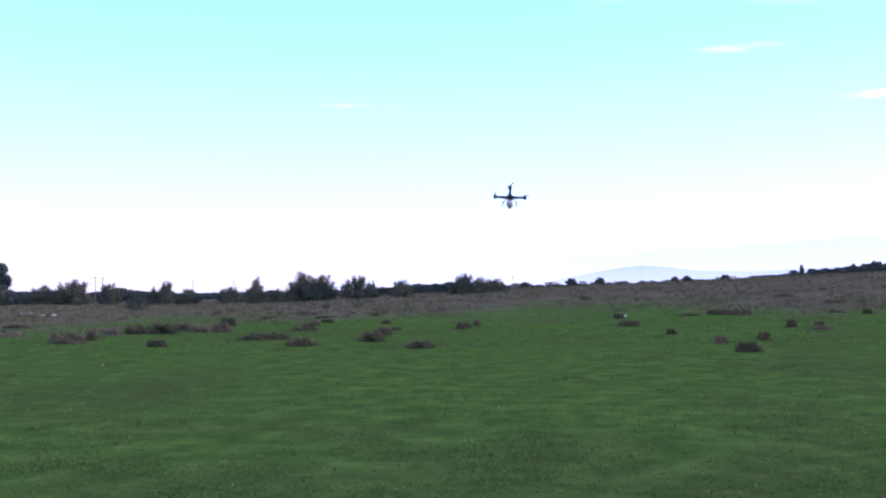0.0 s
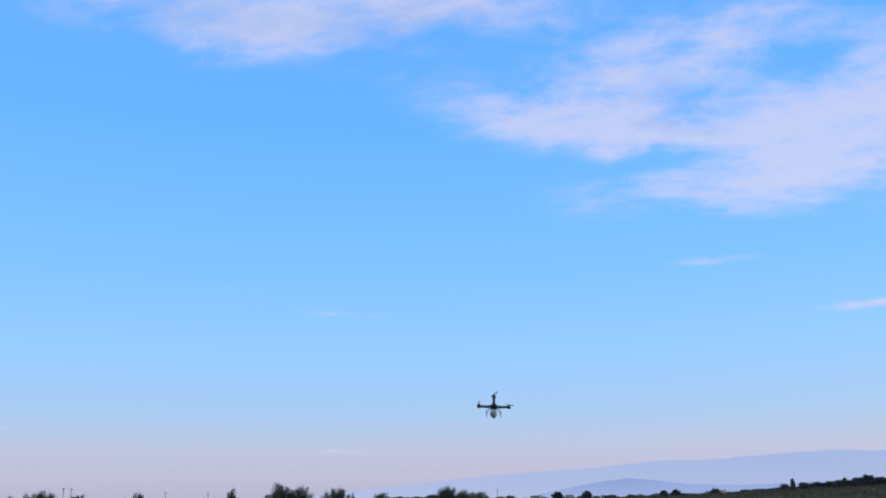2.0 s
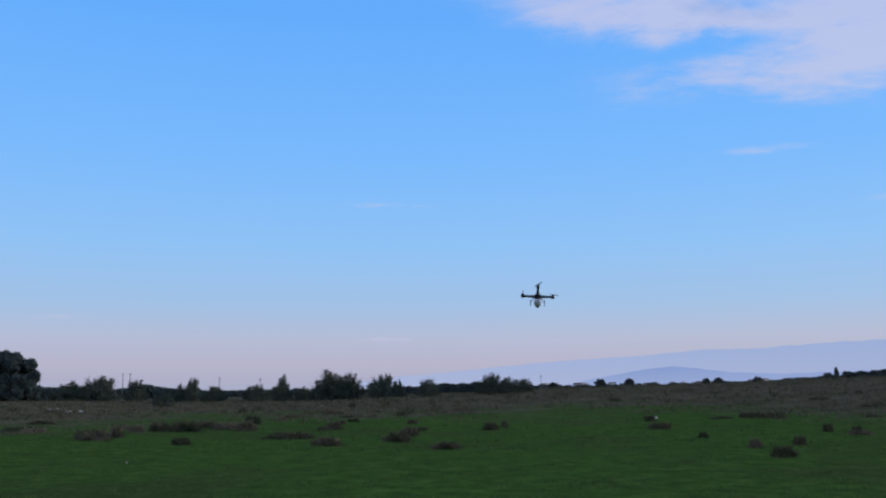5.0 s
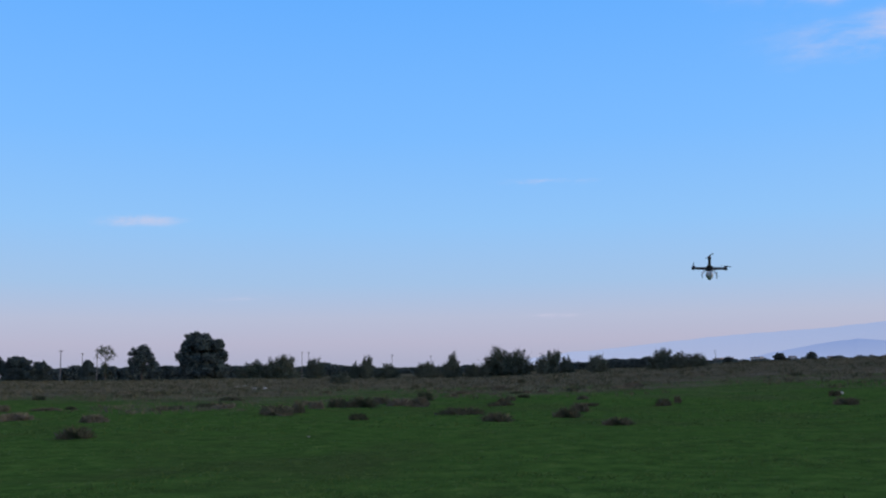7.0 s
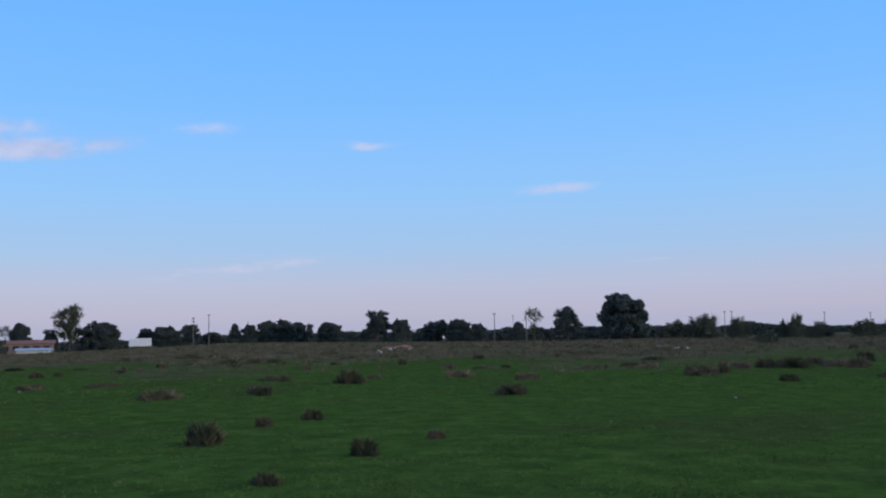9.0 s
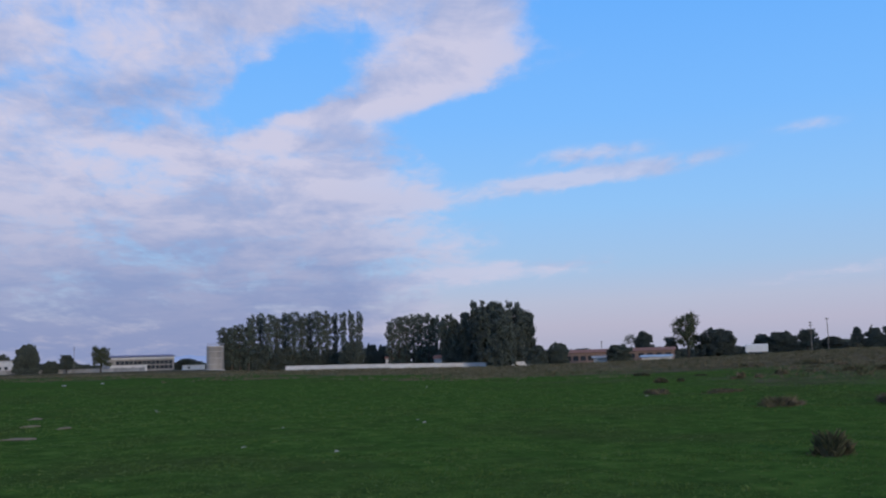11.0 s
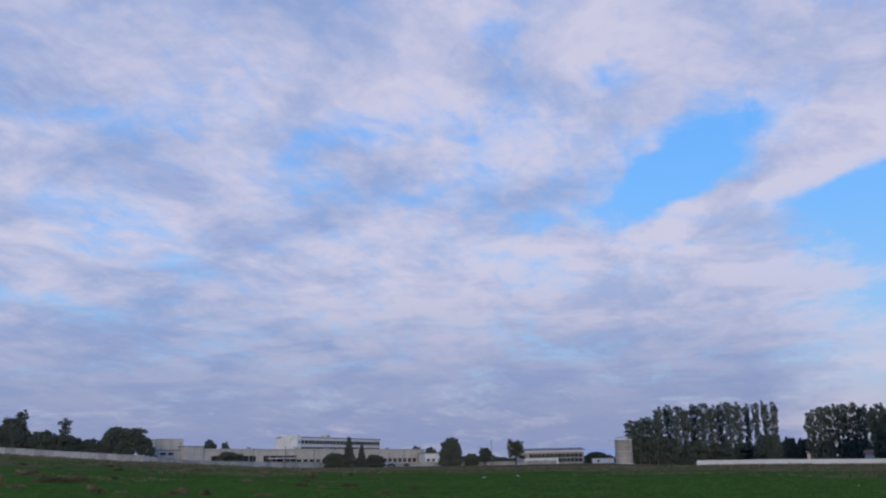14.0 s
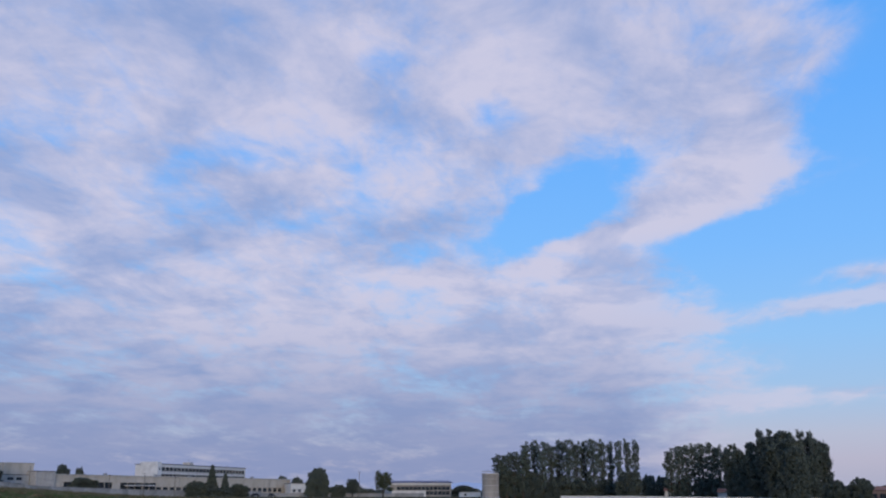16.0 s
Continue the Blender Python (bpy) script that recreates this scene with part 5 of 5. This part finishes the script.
# ---- far town under the mountains ----
for k in range(30):
    rnd = random.Random(900 + k)
    az = rnd.uniform(3.5, 19.5)
    r = rnd.uniform(900, 1200)
    x, y, z = at(az, r)
    w, h = rnd.uniform(2.5, 6), r * math.tan(radians(rnd.uniform(0.57, 0.68) + lift(az))) + EYE - z
    ob = thing("town_house", Matrix.Translation((x, y, z)) @ pose(0, 0, 0, 0, 0, -az + rnd.uniform(-30, 30)), "tiny pale house of a distant town", "house", "distant town")
    box_part("wall", -w / 2, w / 2, -4, 4, -0.5, h, CONCRETE, ob)
    box_part("roof", -w / 2 - 0.3, w / 2 + 0.3, -4.3, 4.3, h + 0.002, h + 0.7, ROOF_RED if k % 3 else ROOF_GREY, ob)


# ---- small things on the meadow ----
def lump(name, az, el, wide, high, mat, label, category, seed, group=""):
    """A small uneven stone, rag or heap lying on the ground."""
    r = r_at(az, el)
    x, y, z = at(az, r)
    bm = bmesh.new()
    bmesh.ops.create_icosphere(bm, subdivisions=3, radius=1)
    for v in bm.verts:
        n = noise.fractal((v.co.x * 1.3 + seed, v.co.y * 1.3, v.co.z * 1.3), 1.0, 2.0, 3)
        v.co *= 1 + 0.4 * n
        v.co = Vector((v.co.x * wide / 2, v.co.y * wide / 2.6, max(-0.15, v.co.z) * high))
    ob = part(name, bm, mat)
    ob.matrix_world = Matrix.Translation((x, y, z)) @ pose(0, 0, 0, 0, 0, seed * 47 - az)
    return tagged(ob, label, category, group)


for k, (az, el, w, h) in enumerate(((-41.3, -0.86, 0.7, 0.32), (-23.2, -0.98, 0.5, 0.26), (-24.3, -0.84, 0.8, 0.12), (-23.8, -0.82, 0.7, 0.12), (-22.6, -0.98, 0.4, 0.2), (-40.6, -0.72, 0.6, 0.35), (-40.2, -0.68, 0.7, 0.35), (-39.4, -0.72, 0.5, 0.25), (10.8, -1.46, 0.35, 0.2), (-8.8, -0.6, 0.3, 0.16))):
    lump("pale_boulder", az, el, w, h * 0.65, PALE_STONE, "pale whitish boulder lying in dry grass", "stone", k + 1, "pale boulders")
lump("rubble_heap", -39.9, -0.6, 2.6, 0.3, RUST_EARTH, "low reddish rubble heap in the dry grass", "rubble", 31)
lump("rubble_heap", -40.8, -0.66, 1.6, 0.25, RUST_EARTH, "low reddish rubble heap in the dry grass", "rubble", 33)
for k, (az, el, s) in enumerate(((-91.0, -2.26, 0.16), (-86.0, -4.67, 0.17), (-80.5, -5.22, 0.16), (-83.7, -3.65, 0.11), (-74.9, -1.7, 0.25), (-75.5, -3.63, 0.12), (-75.1, -3.8, 0.2), (-61.7, -2.57, 0.2), (-41.0, -1.81, 0.2), (-20.0, -3.85, 0.13), (-95.9, -0.62, 0.7), (-93.9, -0.56, 0.6), (-90.9, -2.34, 0.14))):
    lump("paper_scrap", az, el, s * 0.65, s * 0.1, PALE_STONE, "small crumpled white scrap on the grass", "litter", k + 50, "litter on the meadow")
for k, (az, el, w) in enumerate(((-98.1, -3.5, 0.65), (-97.6, -2.84, 0.5), (-95.8, -3.0, 0.4), (-97.3, -2.43, 0.45))):
    lump("sand_patch", az, el, w * 1.25, 0.05, SAND, "flat bare patch of pale sandy soil", "soil", k + 80, "bare soil patches")


# ---- quadcopter in flight ----
def quadcopter():
    r = 20.5
    az, el = 4.25, 5.85
    x, y = polar(az, r)
    z = EYE + r * math.tan(radians(el))
    ob = thing("quadcopter", Matrix.Translation((x, y, z)) @ pose(0, 0, 0, 0, 0, -az) @ pose(0, 0, 0, -34, 3, 0), "black four-armed quadcopter hovering with a pale camera pod", "drone")
    bm = bmesh.new()
    bmesh.ops.create_cone(bm, cap_ends=True, segments=8, radius1=0.085, radius2=0.085, depth=0.006, matrix=Matrix.Translation((0, 0, -0.022)))
    bmesh.ops.create_cone(bm, cap_ends=True, segments=8, radius1=0.085, radius2=0.08, depth=0.006, matrix=Matrix.Translation((0, 0, 0.022)))
    for k in range(8):
        g = math.pi * (k + 0.5) / 4
        bmesh.ops.create_cone(bm, cap_ends=True, segments=6, radius1=0.005, radius2=0.005, depth=0.038, matrix=Matrix.Translation((0.07 * math.cos(g), 0.07 * math.sin(g), 0)))
    part("centre_plate", bm, CARBON, ob)
    bm = bmesh.new()
    bmesh.ops.create_uvsphere(bm, u_segments=18, v_segments=10, radius=0.07, matrix=Matrix.Translation((0, 0, 0.028)) @ Matrix.Diagonal((1, 1, 0.6, 1)))
    part("canopy", bm, CARBON, ob)
    bm = bmesh.new()
    box(bm, -0.035, 0.035, -0.07, 0.07, -0.06, -0.026, 0.006)
    part("battery", bm, CARBON, ob)
    bm = bmesh.new()
    bmesh.ops.create_uvsphere(bm, u_segments=20, v_segments=12, radius=0.085, matrix=Matrix.Translation((0, 0.07, -0.115)) @ Matrix.Diagonal((0.95, 1.15, 0.95, 1)))
    pod = part("camera_pod", bm, SHELL, ob, "pale grey camera pod")
    bm = bmesh.new()
    bmesh.ops.create_cone(bm, cap_ends=True, segments=16, radius1=0.02, radius2=0.018, depth=0.02, matrix=Matrix.Translation((0, 0.17, -0.115)) @ pose(0, 0, 0, -90))
    part("lens", bm, CARBON, pod)
    for k in range(4):
        g = math.pi / 2 * k
        d = (math.cos(g), math.sin(g))
        v, f = [], []
        tube(v, f, [(d[0] * 0.06, d[1] * 0.06, 0), (d[0] * 0.2, d[1] * 0.2, 0.004), (d[0] * 0.335, d[1] * 0.335, 0.008)], [0.036, 0.027, 0.027], 8)
        arm = mesh_object("arm", v, f, CARBON, ob)
        bm = bmesh.new()
        c = Matrix.Translation((d[0] * 0.33, d[1] * 0.33, 0.022))
        bmesh.ops.create_cone(bm, cap_ends=True, segments=14, radius1=0.04, radius2=0.032, depth=0.075, matrix=c)
        bmesh.ops.create_cone(bm, cap_ends=True, segments=8, radius1=0.006, radius2=0.003, depth=0.035, matrix=Matrix.Translation((0, 0, 0.035)) @ c)
        part("motor", bm, CARBON, arm)
        bm = bmesh.new()
        turn = Matrix.Translation((d[0] * 0.33, d[1] * 0.33, 0.072)) @ pose(0, 0, 0, 0, 0, 12 + 40 * k)
        pts = []
        for s in (-1, 1):
            for j in range(6):
                q = j / 5
                hw = 0.008 * math.sin(math.pi * (0.18 + 0.75 * q)) + 0.002
                a = bm.verts.new(turn @ Vector((s * (0.008 + 0.112 * q), -hw, 0.003 * s)))
                b = bm.verts.new(turn @ Vector((s * (0.008 + 0.112 * q), hw, -0.003 * s + 0.003)))
                pts.append((a, b))
                if j:
                    bm.faces.new((pts[-2][0], pts[-1][0], pts[-1][1], pts[-2][1]))
        bmesh.ops.solidify(bm, geom=bm.faces[:], thickness=0.0015)
        part("propeller", bm, CARBON, arm)
        bm = bmesh.new()
        bmesh.ops.create_uvsphere(bm, u_segments=10, v_segments=6, radius=0.012, matrix=Matrix.Translation((d[0] * 0.362, d[1] * 0.362, 0.02)))
        part("end_cap", bm, SHELL, arm, "white arm end cap")
    for s in (-1, 1):
        v, f = [], []
        tube(v, f, [(s * 0.06, 0, -0.03), (s * 0.115, 0, -0.09), (s * 0.15, 0, -0.19)], [0.012, 0.011, 0.01], 6)
        leg = mesh_object("landing_leg", v, f, SHELL, ob)
        v, f = [], []
        tube(v, f, [(s * 0.15, -0.1, -0.19), (s * 0.15, 0, -0.193), (s * 0.15, 0.1, -0.19)], [0.008, 0.008, 0.008], 6)
        mesh_object("skid", v, f, CARBON, leg)


quadcopter()
